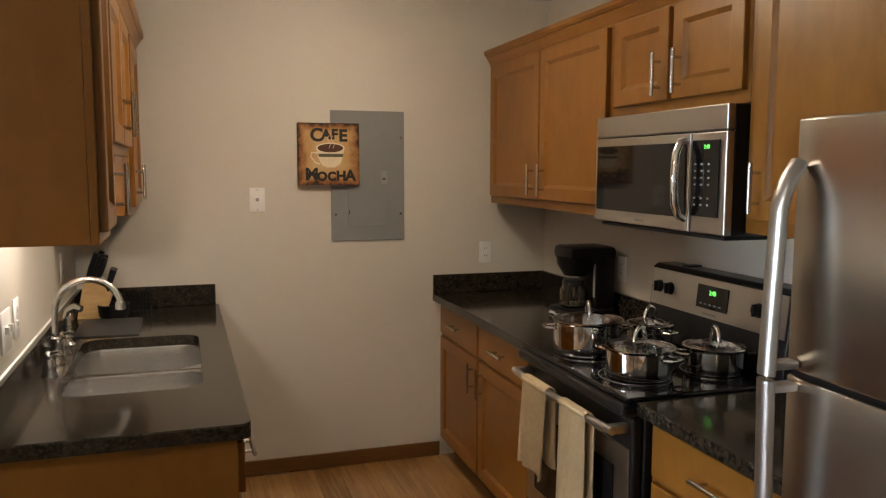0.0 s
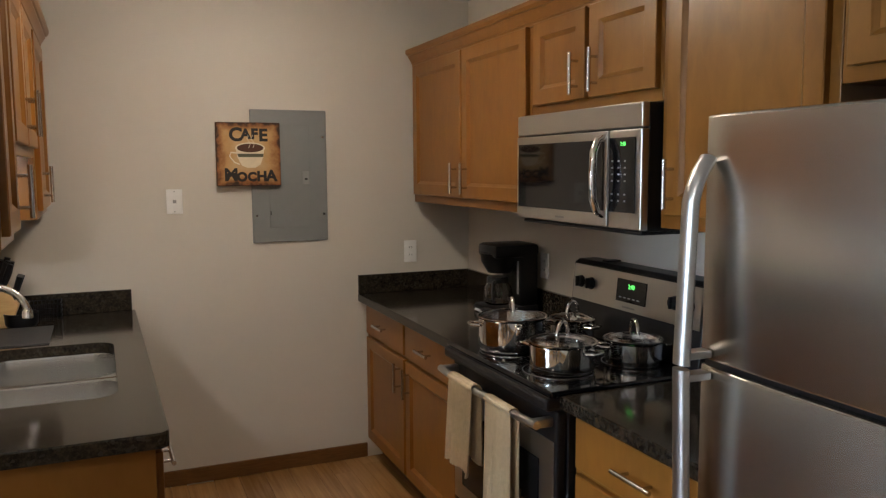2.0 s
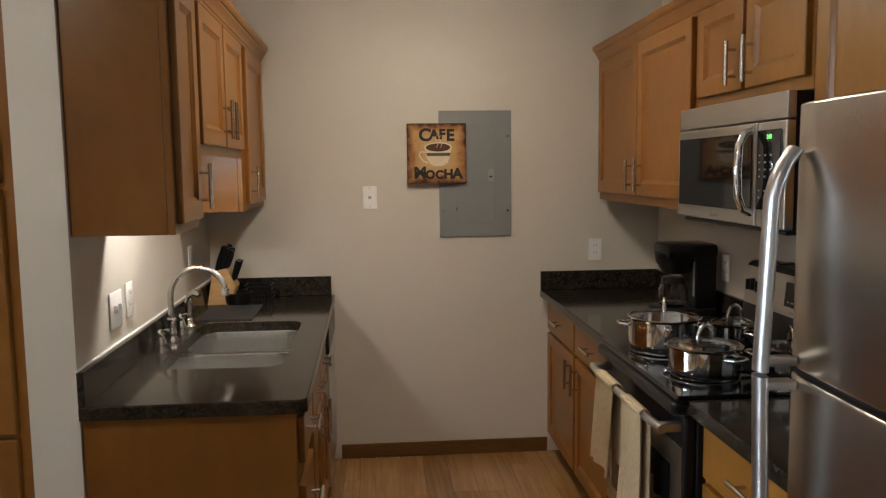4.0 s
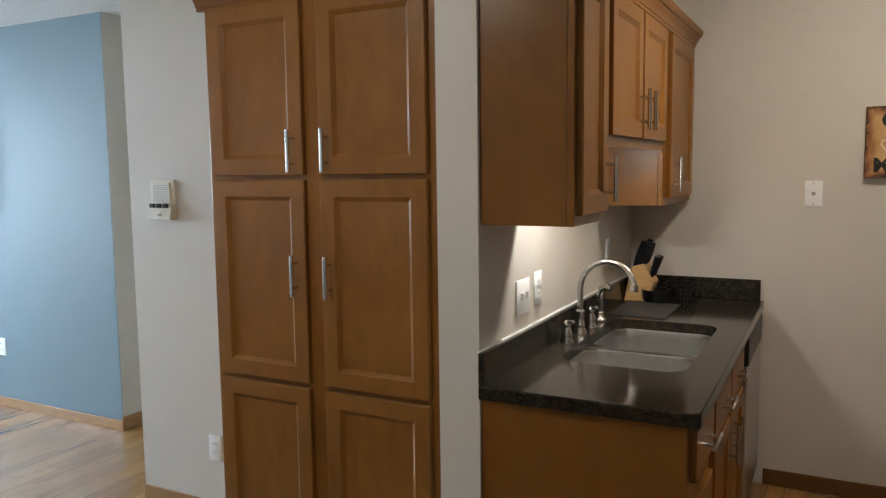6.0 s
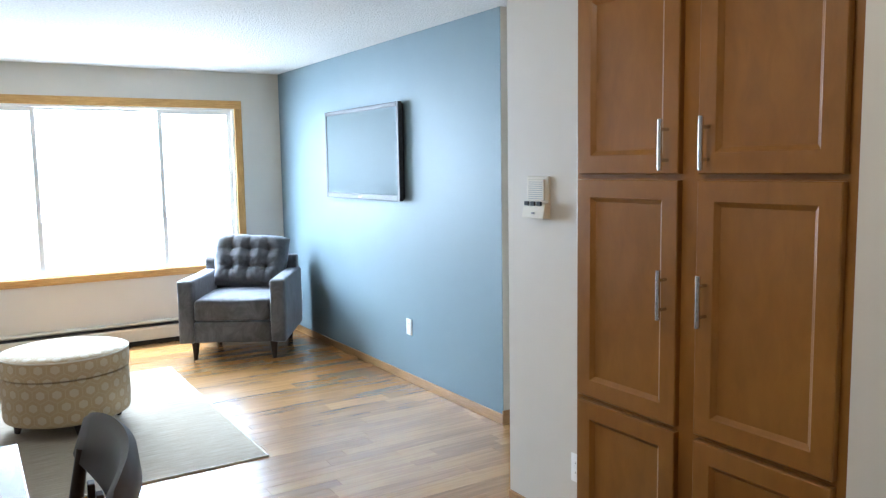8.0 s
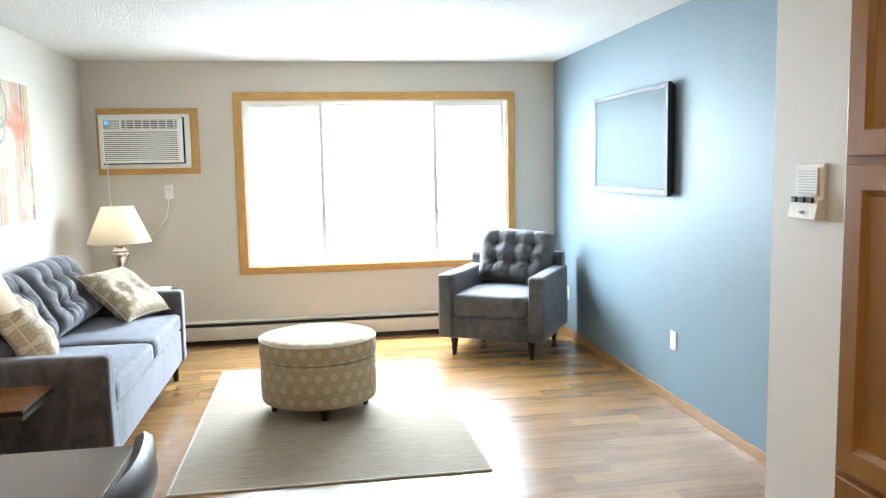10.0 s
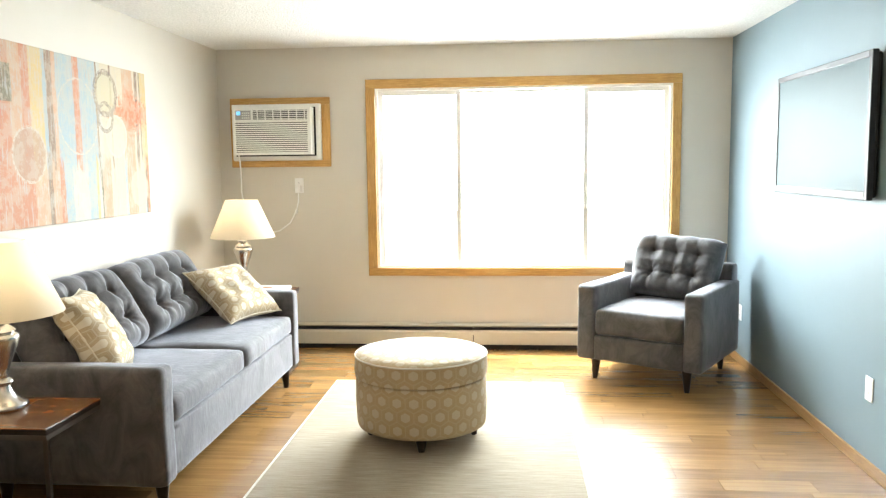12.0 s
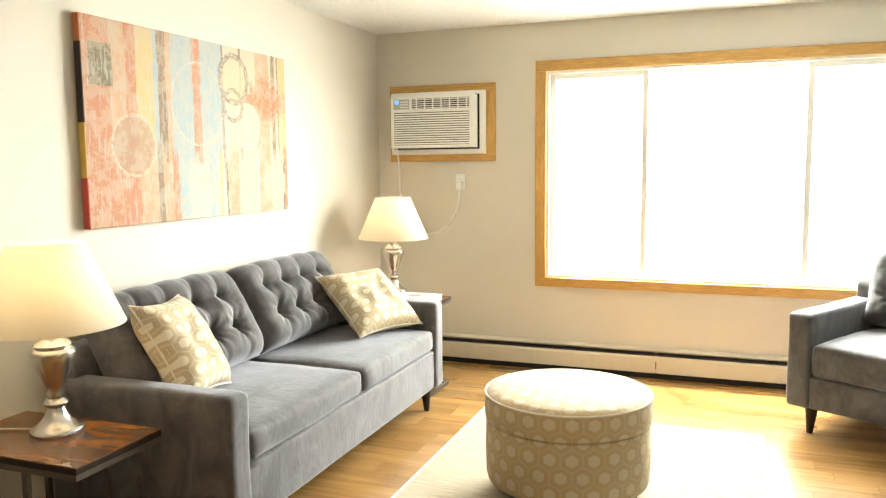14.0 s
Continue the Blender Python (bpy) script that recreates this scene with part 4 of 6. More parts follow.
part("handle", join(tube([(1.640, Y0 + 0.02, hb), (1.632, Y0 + 0.12, hb), (1.630, (Y0 + Y1) / 2, hb), (1.632, Y1 - 0.12, hb), (1.640, Y1 - 0.02, hb)], 0.013, 14),
                    box(1.635, 1.702, Y0 + 0.025, Y0 + 0.055, hb - 0.014, hb + 0.014, 0.006), box(1.635, 1.702, Y1 - 0.055, Y1 - 0.025, hb - 0.014, hb + 0.014, 0.006)), GRIP, d, "brushed steel bar handle", smooth=True)
dr = part("drawer", box(1.700, 1.734, Y0 + 0.006, Y1 - 0.006, 0.06, 0.250, 0.008), STEEL, st, "brushed steel storage drawer")
bg = part("backguard", prism([(2.215, 0.905), (2.345, 0.905), (2.345, 1.190), (2.262, 1.190), (2.242, 1.178)], Y0, Y1, 1, 0.004), BLACK, st, "black control backguard")
tilt = math.atan2(0.027, 0.13)


def on_guard(y, z, out=0.0):
    """A place on the slanted front of the backguard."""
    return Vector((2.2155 + 0.027 * (z - 0.905) / 0.273 - out, y, z))


pl = prism([(2.2235, 1.035), (2.2265, 1.035), (2.2405, 1.172), (2.2365, 1.172)], Y0 + 0.012, Y1 - 0.012)
part("control_panel", pl, STEEL, bg, "brushed steel control panel")
for y in (2.675, 2.605, 2.115, 2.045):
    a = on_guard(y, 1.105, -0.004)
    part("knob", join(tube([a, a + Vector((-0.012, 0, 0.002)), a + Vector((-0.026, 0, 0.004))], [0.026, 0.024, 0.020], 20), box(a.x - 0.036, a.x - 0.018, y - 0.005, y + 0.005, 1.088, 1.128, 0.002)), BLACK, bg, "black knob", smooth=True)
ck = prism([(2.2215, 1.068), (2.2265, 1.068), (2.2385, 1.150), (2.2295, 1.150)], 2.265, 2.435, 1, 0.001)
part("clock_panel", ck, BLACK_GLASS, bg)
face = lambda y, z, x: Matrix.Translation((x, y, z)) @ Matrix.Rotation(radians(-90), 4, "Z") @ Matrix.Rotation(radians(90), 4, "X")
writing("clock_digits", "2:40", 0.024, face(2.345, 1.126, 2.2245), GREEN, bg, 0.0, 0.9, "lit green clock digits")
for q in range(5):
    part("button_mark", box(2.2205, 2.2225, 2.400 - q * 0.026, 2.413 - q * 0.026, 1.082, 1.086), MARK, bg)
part("badge", box(2.2245, 2.2285, 2.325, 2.400, 1.045, 1.052), MARK, bg)
part("vent", box(2.275, 2.335, 2.56, 2.60, 1.1905, 1.197, 0.002), BLACK, bg)
for x, y, r in ((1.83, 2.53, 0.105), (1.83, 2.19, 0.115), (2.11, 2.53, 0.08), (2.11, 2.19, 0.095)):
    part("burner_ring", lathe([(r, 0.0), (r + 0.002, 0.0), (r + 0.002, 0.0006), (r, 0.0006), (r, 0.0)], (x, y, 0.9062), 48, False), RING, st)


def towel(y0, y1, front, back, seed):
    """A ribbed dish towel folded over the oven's handle."""
    bm = bmesh.new()
    ph = seed * 1.7
    cols = int((y1 - y0) / 0.0022)
    path = [(1.6155 + 0.004, z) for z in np.linspace(front, hb, 26)] + [(1.630 + 0.0175 * math.cos(radians(a)), hb + 0.0175 * math.sin(radians(a))) for a in range(165, 14, -25)] + [(1.650, z) for z in np.linspace(hb, back, 16)]
    g = []
    for i, (x, z) in enumerate(path):
        f = max(0.0, (hb - z) / 0.3)
        row = []
        for j in range(cols + 1):
            u = j / cols
            y = y0 + (y1 - y0) * (u + f * 0.06 * math.sin(3 * u + ph)) + f * 0.012 * math.sin(ph * 2)
            fold = f * (0.016 * math.sin(5.5 * u + ph) + 0.008 * math.sin(11 * u + ph * 2))
            sgn = -1 if i < 28 else 0.4
            row.append(bm.verts.new((x + sgn * abs(fold) * 1.2 + 0.0042 * math.sin(j * 2 * math.pi / 5) * (-1 if i < 28 else 1), y, z - (0.01 * math.sin(4 * u + ph) * f))))
        g.append(row)
    for a, b in zip(g, g[1:]):
        for k in range(cols):
            bm.faces.new((a[k], a[k + 1], b[k + 1], b[k]))
    bmesh.ops.recalc_face_normals(bm, faces=bm.faces[:])
    bmesh.ops.solidify(bm, geom=bm.faces[:], thickness=0.003)
    t = thing("dish_towel", (1.63, (y0 + y1) / 2, front), "ribbed cream dish towel hung over the oven handle", "towel", "towels on the oven handle")
    part("cloth", bm, TOWEL, t, smooth=70)


towel(2.400, 2.590, 0.505, 0.54, 1)
towel(2.125, 2.300, 0.455, 0.50, 2)


def pot(x, y, r, h, turn, label):
    z = 0.9075
    p = thing("cooking_pot", (x, y, z), label, "pot", "pots on the cooktop")
    part("body", lathe([(r * 0.90, 0.0), (r * 0.95, 0.003), (r * 0.95, 0.008), (r * 0.98, 0.012), (r, h * 0.3), (r, h - 0.004), (r + 0.004, h), (r - 0.001, h + 0.001), (r - 0.003, h - 0.006), (r - 0.003, 0.014), (0.0, 0.012)], (x, y, z), 48, False), CHROME, p, smooth=True)
    lid = part("lid", lathe([(r + 0.001, h + 0.0015), (r * 0.8, h + 0.012), (r * 0.45, h + 0.021), (0.012, h + 0.025), (0.012, h + 0.022), (r * 0.45, h + 0.018), (r * 0.8, h + 0.009), (r - 0.002, h + 0.0015)], (x, y, z), 48, False), LIDGLASS, p, "clear glass lid", smooth=True)
    part("lid_rim", lathe([(r - 0.003, h + 0.0015), (r + 0.004, h + 0.002), (r + 0.005, h + 0.005), (r + 0.001, h + 0.007), (r - 0.004, h + 0.006), (r - 0.003, h + 0.0015)], (x, y, z), 48, False), CHROME, lid, "steel rim", smooth=True)
    a = radians(turn)
    ux, uy = math.cos(a), math.sin(a)
    part("lid_handle", tube([(x + ux * 0.032 * math.cos(radians(q)), y + uy * 0.032 * math.cos(radians(q)), z + h + 0.020 + 0.046 * math.sin(radians(q))) for q in range(0, 181, 15)], 0.0062, 10), CHROME, lid, "steel loop handle", smooth=True)
    for s in (1, -1):
        hx, hy = -uy * s, ux * s
        pts = [(x + hx * (r - 0.002) + ux * 0.032, y + hy * (r - 0.002) + uy * 0.032, z + h * 0.78), (x + hx * (r + 0.026) + ux * 0.028, y + hy * (r + 0.026) + uy * 0.028, z + h * 0.80),
               (x + hx * (r + 0.036), y + hy * (r + 0.036), z + h * 0.81), (x + hx * (r + 0.026) - ux * 0.028, y + hy * (r + 0.026) - uy * 0.028, z + h * 0.80), (x + hx * (r - 0.002) - ux * 0.032, y + hy * (r - 0.002) - uy * 0.032, z + h * 0.78)]
        part("side_handle", tube(pts, 0.0055, 10), CHROME, p, smooth=True)


pot(1.835, 2.520, 0.122, 0.115, 70, "large polished steel stockpot with a glass lid")
pot(1.840, 2.185, 0.108, 0.090, 25, "wide polished steel casserole with a glass lid")
pot(2.105, 2.165, 0.098, 0.078, 75, "low polished steel saucepan with a glass lid")
pot(2.090, 2.520, 0.082, 0.085, 20, "small polished steel saucepan with a glass lid")

# microwave over the range
mw = thing("microwave", (2.1, 2.31, 1.365), "stainless over-the-range microwave with a black glass door", "microwave")
MF, MY0, MY1, MZ0, MZ1 = 1.940, 1.930, 2.680, 1.366, 1.745
part("body", box(MF + 0.03, 2.345, MY0 + 0.002, MY1 - 0.002, MZ0, MZ1, 0.004), BLACK, mw)
part("vent_grille", box(MF + 0.003, MF + 0.029, MY0, MY1, 1.672, MZ1, 0.004), STEEL, mw, "brushed steel top strip")
part("control_side", box(MF + 0.002, MF + 0.029, MY0, 2.092, MZ0 + 0.004, 1.668, 0.004), STEEL, mw, "brushed steel control side")
dd = part("door", box(MF, MF + 0.029, 2.096, MY1, MZ0 + 0.004, 1.668, 0.004), STEEL, mw, "brushed steel door")
part("window", box(MF - 0.004, MF - 0.0005, 2.115, MY1 - 0.018, 1.412, 1.640, 0.0015), BLACK_GLASS, dd)
part("control_panel", box(MF - 0.003, MF + 0.001, 1.955, 2.085, 1.42, 1.645, 0.0015), BLACK_GLASS, mw)
part("handle", tube([(MF - 0.002, 2.112, 1.648), (MF - 0.028, 2.110, 1.640), (MF - 0.045, 2.106, 1.605), (MF - 0.050, 2.104, 1.53), (MF - 0.045, 2.106, 1.455), (MF - 0.028, 2.110, 1.418), (MF - 0.002, 2.112, 1.408)], 0.012, 14), CHROME, dd, "curved steel handle", smooth=True)
writing("clock_digits", "2:40", 0.017, face(2.013, 1.625, MF - 0.0042), GREEN, mw, 0.0, 0.9, "lit green clock digits")
for r in range(7):
    for q in range(3):
        if r != 2:
            part("button_mark", box(MF - 0.0042, MF - 0.0032, 2.062 - 0.032 * q, 2.070 - 0.032 * q, 1.452 + 0.02 * r, 1.457 + 0.02 * r), MARK, mw)
part("badge", box(MF - 0.0015, MF + 0.001, 2.345, 2.40, 1.384, 1.391), MARK, dd)
part("underside_lip", box(MF + 0.02, 2.33, MY0 + 0.02, MY1 - 0.02, MZ0 - 0.012, MZ0 - 0.0005, 0.003), BLACK, mw)

# coffee maker
cm = thing("coffee_maker", (2.2, 3.22, Z0), "black drip coffee maker with a glass carafe on the corner worktop", "coffee maker")
part("base", box(2.055, 2.300, 3.125, 3.315, Z0 + 0.0005, Z0 + 0.038, 0.012), BLACK, cm, smooth=True)
part("control_plate", prism([(2.049, Z0 + 0.006), (2.056, Z0 + 0.006), (2.075, Z0 + 0.036), (2.068, Z0 + 0.038)], 3.150, 3.290), STRIP_GREY, cm, "steel control strip")
part("switch", prism([(2.047, Z0 + 0.014), (2.056, Z0 + 0.012), (2.066, Z0 + 0.030), (2.059, Z0 + 0.032)], 3.205, 3.225), BLACK, cm)
part("tower", box(2.200, 2.300, 3.130, 3.310, Z0 + 0.03, Z0 + 0.29, 0.018), BLACK, cm, smooth=True)
part("brew_head", join(box(2.075, 2.302, 3.125, 3.315, Z0 + 0.255, Z0 + 0.318, 0.02), lathe([(0.055, 0.0), (0.085, 0.05), (0.09, 0.09)], (2.145, 3.22, Z0 + 0.185), 28)), BLACK, cm, smooth=True)
part("water_gauge", box(2.1985, 2.2005, 3.140, 3.155, Z0 + 0.09, Z0 + 0.24), MARK, cm)
ca = part("carafe", lathe([(0.050, 0.0), (0.064, 0.01), (0.068, 0.04), (0.062, 0.075), (0.046, 0.105), (0.044, 0.118), (0.042, 0.118), (0.044, 0.104), (0.060, 0.074), (0.066, 0.04), (0.062, 0.012), (0.0, 0.004)], (2.135, 3.22, Z0 + 0.04), 32, False), GLASS, cm, "clear glass carafe", smooth=True)
part("carafe_collar", lathe([(0.050, 0.100), (0.050, 0.118), (0.047, 0.126), (0.0, 0.128)], (2.135, 3.22, Z0 + 0.04), 28, False), BLACK, ca, smooth=True)
part("carafe_handle", tube([(2.10, 3.180, Z0 + 0.150), (2.075, 3.150, Z0 + 0.148), (2.068, 3.140, Z0 + 0.11), (2.075, 3.150, Z0 + 0.065), (2.09, 3.165, Z0 + 0.06)], 0.007, 8), BLACK, ca, smooth=True)

# fridge
fr = thing("fridge", (2.0, 0.92, 0), "stainless top-freezer fridge with curved handles", "fridge")
FX, FY0, FY1, FZ = 1.618, 0.555, 1.318, 1.660
part("cabinet", box(FX + 0.075, 2.345, FY0 + 0.004, FY1 - 0.004, 0.02, FZ - 0.01, 0.006), DARKGREY, fr, "dark grey fridge body")
gap = 1.160


def bowed_door(z0, z1):
    """A fridge door whose front swells slightly between rounded upright edges."""
    n, outline = 18, []
    for k in range(n + 1):
        u = 2 * k / n - 1
        outline.append((FX + 0.010 * abs(u) ** 2.4 + (0.010 if abs(u) > 0.999 else 0), FY0 + (FY1 - FY0) * k / n))
    outline += [(FX + 0.070, FY1), (FX + 0.070, FY0)]
    bm = prism(outline, z0, z1, 2)
    rims = [e for e in bm.edges if abs(e.verts[0].co.z - e.verts[1].co.z) < 1e-5]
    bmesh.ops.bevel(bm, geom=rims, offset=0.006, segments=3, profile=0.5, affect="EDGES", clamp_overlap=True)
    return bm


for nm, z0, z1 in (("freezer_door", gap + 0.006, FZ), ("fridge_door", 0.06, gap - 0.006)):
    part(nm, bowed_door(z0, z1), STEEL_V, fr, "brushed stainless door", smooth=40)
part("gasket", box(FX + 0.02, FX + 0.074, FY0 + 0.01, FY1 - 0.01, gap - 0.006, gap + 0.006), BLACK, fr)
part("hinge_cover", box(FX + 0.01, FX + 0.12, FY0 + 0.02, FY0 + 0.08, FZ, FZ + 0.018, 0.006), DARKGREY, fr)


def fridge_handle(z0, z1, bow):
    """A flat bowed pull: its root on the door, its grip along the door's edge."""
    pts = []
    for k in range(15):
        f = k / 14
        z = z0 + (z1 - z0) * f
        out = (0.042 + 0.016 * f) * min(1.0, (f * 5.2) ** 0.55 if f < 0.2 else 1.0)
        if f < 0.02:
            out = 0.004
        pts.append((FX - out, FY1 - 0.030, z))
    b = tube(pts, [0.0125] * 15, 14)
    for v in b.verts:
        v.co.y = FY1 - 0.030 + (v.co.y - FY1 + 0.030) * 1.75
    lo, hi = sorted((z1 - bow * 0.010, z1 - bow * 0.026))
    return join(b, box(FX - 0.050, FX + 0.006, FY1 - 0.046, FY1 - 0.014, lo, hi, 0.003))


part("handle", fridge_handle(1.575, gap + 0.004, -1), GRIP, fr, "curved steel handle", smooth=True)
part("handle", fridge_handle(0.60, gap - 0.005, 1), GRIP, fr, "curved steel handle", smooth=True)

# pantry
pn = thing("pantry_cabinet", (-0.62, 2.35, 0), "tall honey maple pantry cabinet with six doors", "cabinet")
PX0, PX1, PF = -1.085, -0.150, 2.165
part("body", box(PX0, PX1, PF, 2.515, 0.09, 2.115, 0.003), CAB, pn)
part("toe_kick", box(PX0, PX1, PF + 0.06, 2.515, 0.0, 0.09), TOE, pn)
for z, h, hz in ((1.522, 0.576, 0.080), (0.810, 0.695, 0.375), (0.105, 0.688, 0.18)):
    door(pn, (-1.058, PF, z), "-y", 0.402, h, (0.365, hz))
    door(pn, (-0.590, PF, z), "-y", 0.402, h, (0.035, hz))
cr = crown_poly(PF, 2.105, -1)
part("crown", prism(cr, PX0 - 0.03, PX1, 0), CAB, pn, smooth=24)
setting("wall_pantry_return", box(-0.150, -0.137, 2.168, 2.52, -0.1, TOP), GREIGE, "greige wall end between pantry and counter", "wall")

# unseen ceiling lights of kitchen and dining corner, inferred; their dome fixtures are assumed
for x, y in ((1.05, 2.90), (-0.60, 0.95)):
    cl = thing("ceiling_light", (x, y, TOP), "unseen ceiling light in an assumed round dome fixture", "lamp", "flush ceiling lights")
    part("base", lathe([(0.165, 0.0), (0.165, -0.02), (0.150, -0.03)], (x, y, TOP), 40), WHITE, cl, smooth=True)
    part("dome", lathe([(0.150, -0.030), (0.145, -0.055), (0.115, -0.080), (0.06, -0.097), (0.005, -0.102)], (x, y, TOP), 40), DOME if y > 1 else DOME_LOW, cl, "lit dome assumed for the unseen light", smooth=True)

# ---- living room ----
def soft_box(x0, x1, y0, y1, z0, z1, r=0.03, crown=0.0, n=(10, 8), wob=0.004, seed=0):
    """An upholstered block: round edges, a swelling top and slightly uneven faces."""
    bm = box(x0, x1, y0, y1, z0, z1)
    bmesh.ops.subdivide_edges(bm, edges=bm.edges[:], cuts=9, use_grid_fill=True)
    cx, cy, cz = (x0 + x1) / 2, (y0 + y1) / 2, (z0 + z1) / 2
    hx, hy, hz = (x1 - x0) / 2, (y1 - y0) / 2, (z1 - z0) / 2
    r = min(r, hx, hy, hz)
    for v in bm.verts:
        p = v.co - Vector((cx, cy, cz))
        # denser rows near the edges
        q = Vector([math.copysign(h * (1 - max(0.0, 1 - abs(c) / h) ** 1.6), c) for c, h in zip(p, (hx, hy, hz))])
        core = Vector([max(-h + r, min(h - r, c)) for c, h in zip(q, (hx, hy, hz))])
        d = q - core
        if d.length > 1e-6:
            m = max(abs(d.x), abs(d.y), abs(d.z))
            q = core + d.normalized() * min(r, m if (abs(d.x) > 1e-6) + (abs(d.y) > 1e-6) + (abs(d.z) > 1e-6) == 1 else r)
        if crown and p.z > 0:
            q.z += crown * (1 - (q.x / hx) ** 2) * (1 - (q.y / hy) ** 2)
        w = noise.noise_vector((v.co + Vector((seed * 3.1, seed, 0))) * 6.0) * wob
        v.co = Vector((cx, cy, cz)) + q + w
    bmesh.ops.recalc_face_normals(bm, faces=bm.faces[:])
    return bm


def tufted(w, h, d, cols, rows, nx=64, nz=44, seed=0, flare=0.0):
    """A tufted back cushion: along x, up z, its front towards -y, standing on z=0 with its back at y=0."""
    bm = bmesh.new()
    btn = []
    for r in range(rows):
        for c in range(cols):
            btn.append((-w / 2 + w * (c + 1) / (cols + 1), h * (0.36 + 0.34 * r)))

    span = w / (cols + 1)
    columns = sorted({bx for bx, bz in btn})
    levels = sorted({bz for bx, bz in btn})

    def front(u, z):
        """How far the front stands out: soft squares between sharp creases that meet at the buttons."""
        a, b = abs(2 * u / w), abs(2 * z / h - 1)
        edge = max(0.0, 1 - a ** 6) ** 0.5 * max(0.0, 1 - b ** 5) ** 0.5
        k = min(range(len(columns)), key=lambda i: abs(u - columns[i]))
        wave = 0.008 * math.sin(26 * z + 5 * k + seed)
        du, dz = abs(u - columns[k] - wave), min(abs(z - q) for q in levels)
        upright = math.exp(-du / 0.025) * (0.55 if z < levels[0] - 0.05 else 0.95) * (1 - 0.55 * max(0.0, (z / h - 0.86) / 0.14))
        level = math.exp(-dz / 0.022) * (1.0 if columns[0] < u < columns[-1] else math.exp(-min(abs(u - columns[0]), abs(u - columns[-1])) / 0.07))
        r = min(math.hypot(u - bx, z - bz) for bx, bz in btn)
        dip = 0.13 * upright + 0.11 * level + 0.34 * math.exp(-r / 0.026) + 0.10 * math.exp(-(r / 0.09) ** 2)
        pleat = 0.030 * math.exp(-r / 0.10) * math.sin(9 * math.atan2(z - levels[0], u - columns[k]) + seed)
        y = (d * (0.20 + 0.80 * edge) - d * min(dip + pleat, 0.72) * (0.35 + 0.65 * edge)) * (1.06 - 0.26 * z / h)
        return y + 0.006 * noise.noise(Vector((u * 7 + seed, z * 7, seed))) + 0.0025 * noise.noise(Vector((u * 34 + seed, z * 12, seed)))

    F, B = [], []
    for i in range(nx + 1):
        u = -w / 2 + w * i / nx
        rf, rb = [], []
        for j in range(nz + 1):
            z = h * j / nz
            sag = (0.010 * (1 - (2 * u / w) ** 4) + -0.012 * abs(2 * u / w) ** 6) * (z / h) ** 2 + 0.003 * math.cos(2 * math.pi * (cols + 1) * u / w + math.pi * (cols % 2)) * (z / h) ** 6
            ear = u * (1 + flare * min(1.0, max(0.0, (z / h - 0.25) / 0.3)) + 0.035 * abs(2 * u / w) ** 6 * (z / h) ** 5)
            rf.append(bm.verts.new((ear, -front(u, z), z + sag)))
            rb.append(bm.verts.new((ear, 0.12 * d * min(1, (1 - (2 * u / w) ** 8) * 3), z + sag)))
        F.append(rf), B.append(rb)
    for g, fl in ((F, False), (B, True)):
        for i in range(nx):
            for j in range(nz):
                q = (g[i][j], g[i + 1][j], g[i + 1][j + 1], g[i][j + 1])
                bm.faces.new(q[::-1] if fl else q)
    ring = lambda g: [g[i][0] for i in range(nx + 1)] + [g[nx][j] for j in range(1, nz + 1)] + [g[i][nz] for i in range(nx - 1, -1, -1)] + [g[0][j] for j in range(nz - 1, 0, -1)]
    a, b = ring(F), ring(B)
    for k in range(len(a)):
        bm.faces.new((a[k], b[k], b[(k + 1) % len(a)], a[(k + 1) % len(a)]))
    bmesh.ops.recalc_face_normals(bm, faces=bm.faces[:])
    spots = [Vector((bx, -front(bx, bz) - 0.002, bz + 0.010 * (1 - (2 * bx / w) ** 4) * (bz / h) ** 2)) for bx, bz in btn]
    return bm, spots


def tapered_leg(x, y, top, dx, dy, r0=0.035, r1=0.017):
    return tube([(x + dx, y + dy, 0.001), (x + dx * 0.1, y + dy * 0.1, top * 0.75), (x, y, top)], [r1, r0 * 0.85, r0], 16)


def back_cushion(seat, w, h, d, cols, m, seed, flare):
    bm, spots = tufted(w, h, d, cols, 2, int(w * 130), 62, seed, flare)
    for s in spots:
        s.x *= 1 + flare * min(1.0, max(0.0, (s.z / h - 0.25) / 0.3))
    bm.transform(m)
    c = part("back_cushion", bm, VELVET, seat, "tufted grey back cushion", smooth=70)
    for s in spots:
        b = lathe([(0.011, 0.0), (0.010, 0.004), (0.005, 0.0065), (0.001, 0.007)], (0, 0, 0), 12)
        b.transform(m @ Matrix.Translation(s + Vector((0, 0.004, 0))) @ Matrix.Rotation(radians(90), 4, "X"))
        part("button", b, VELVET, c, smooth=True)


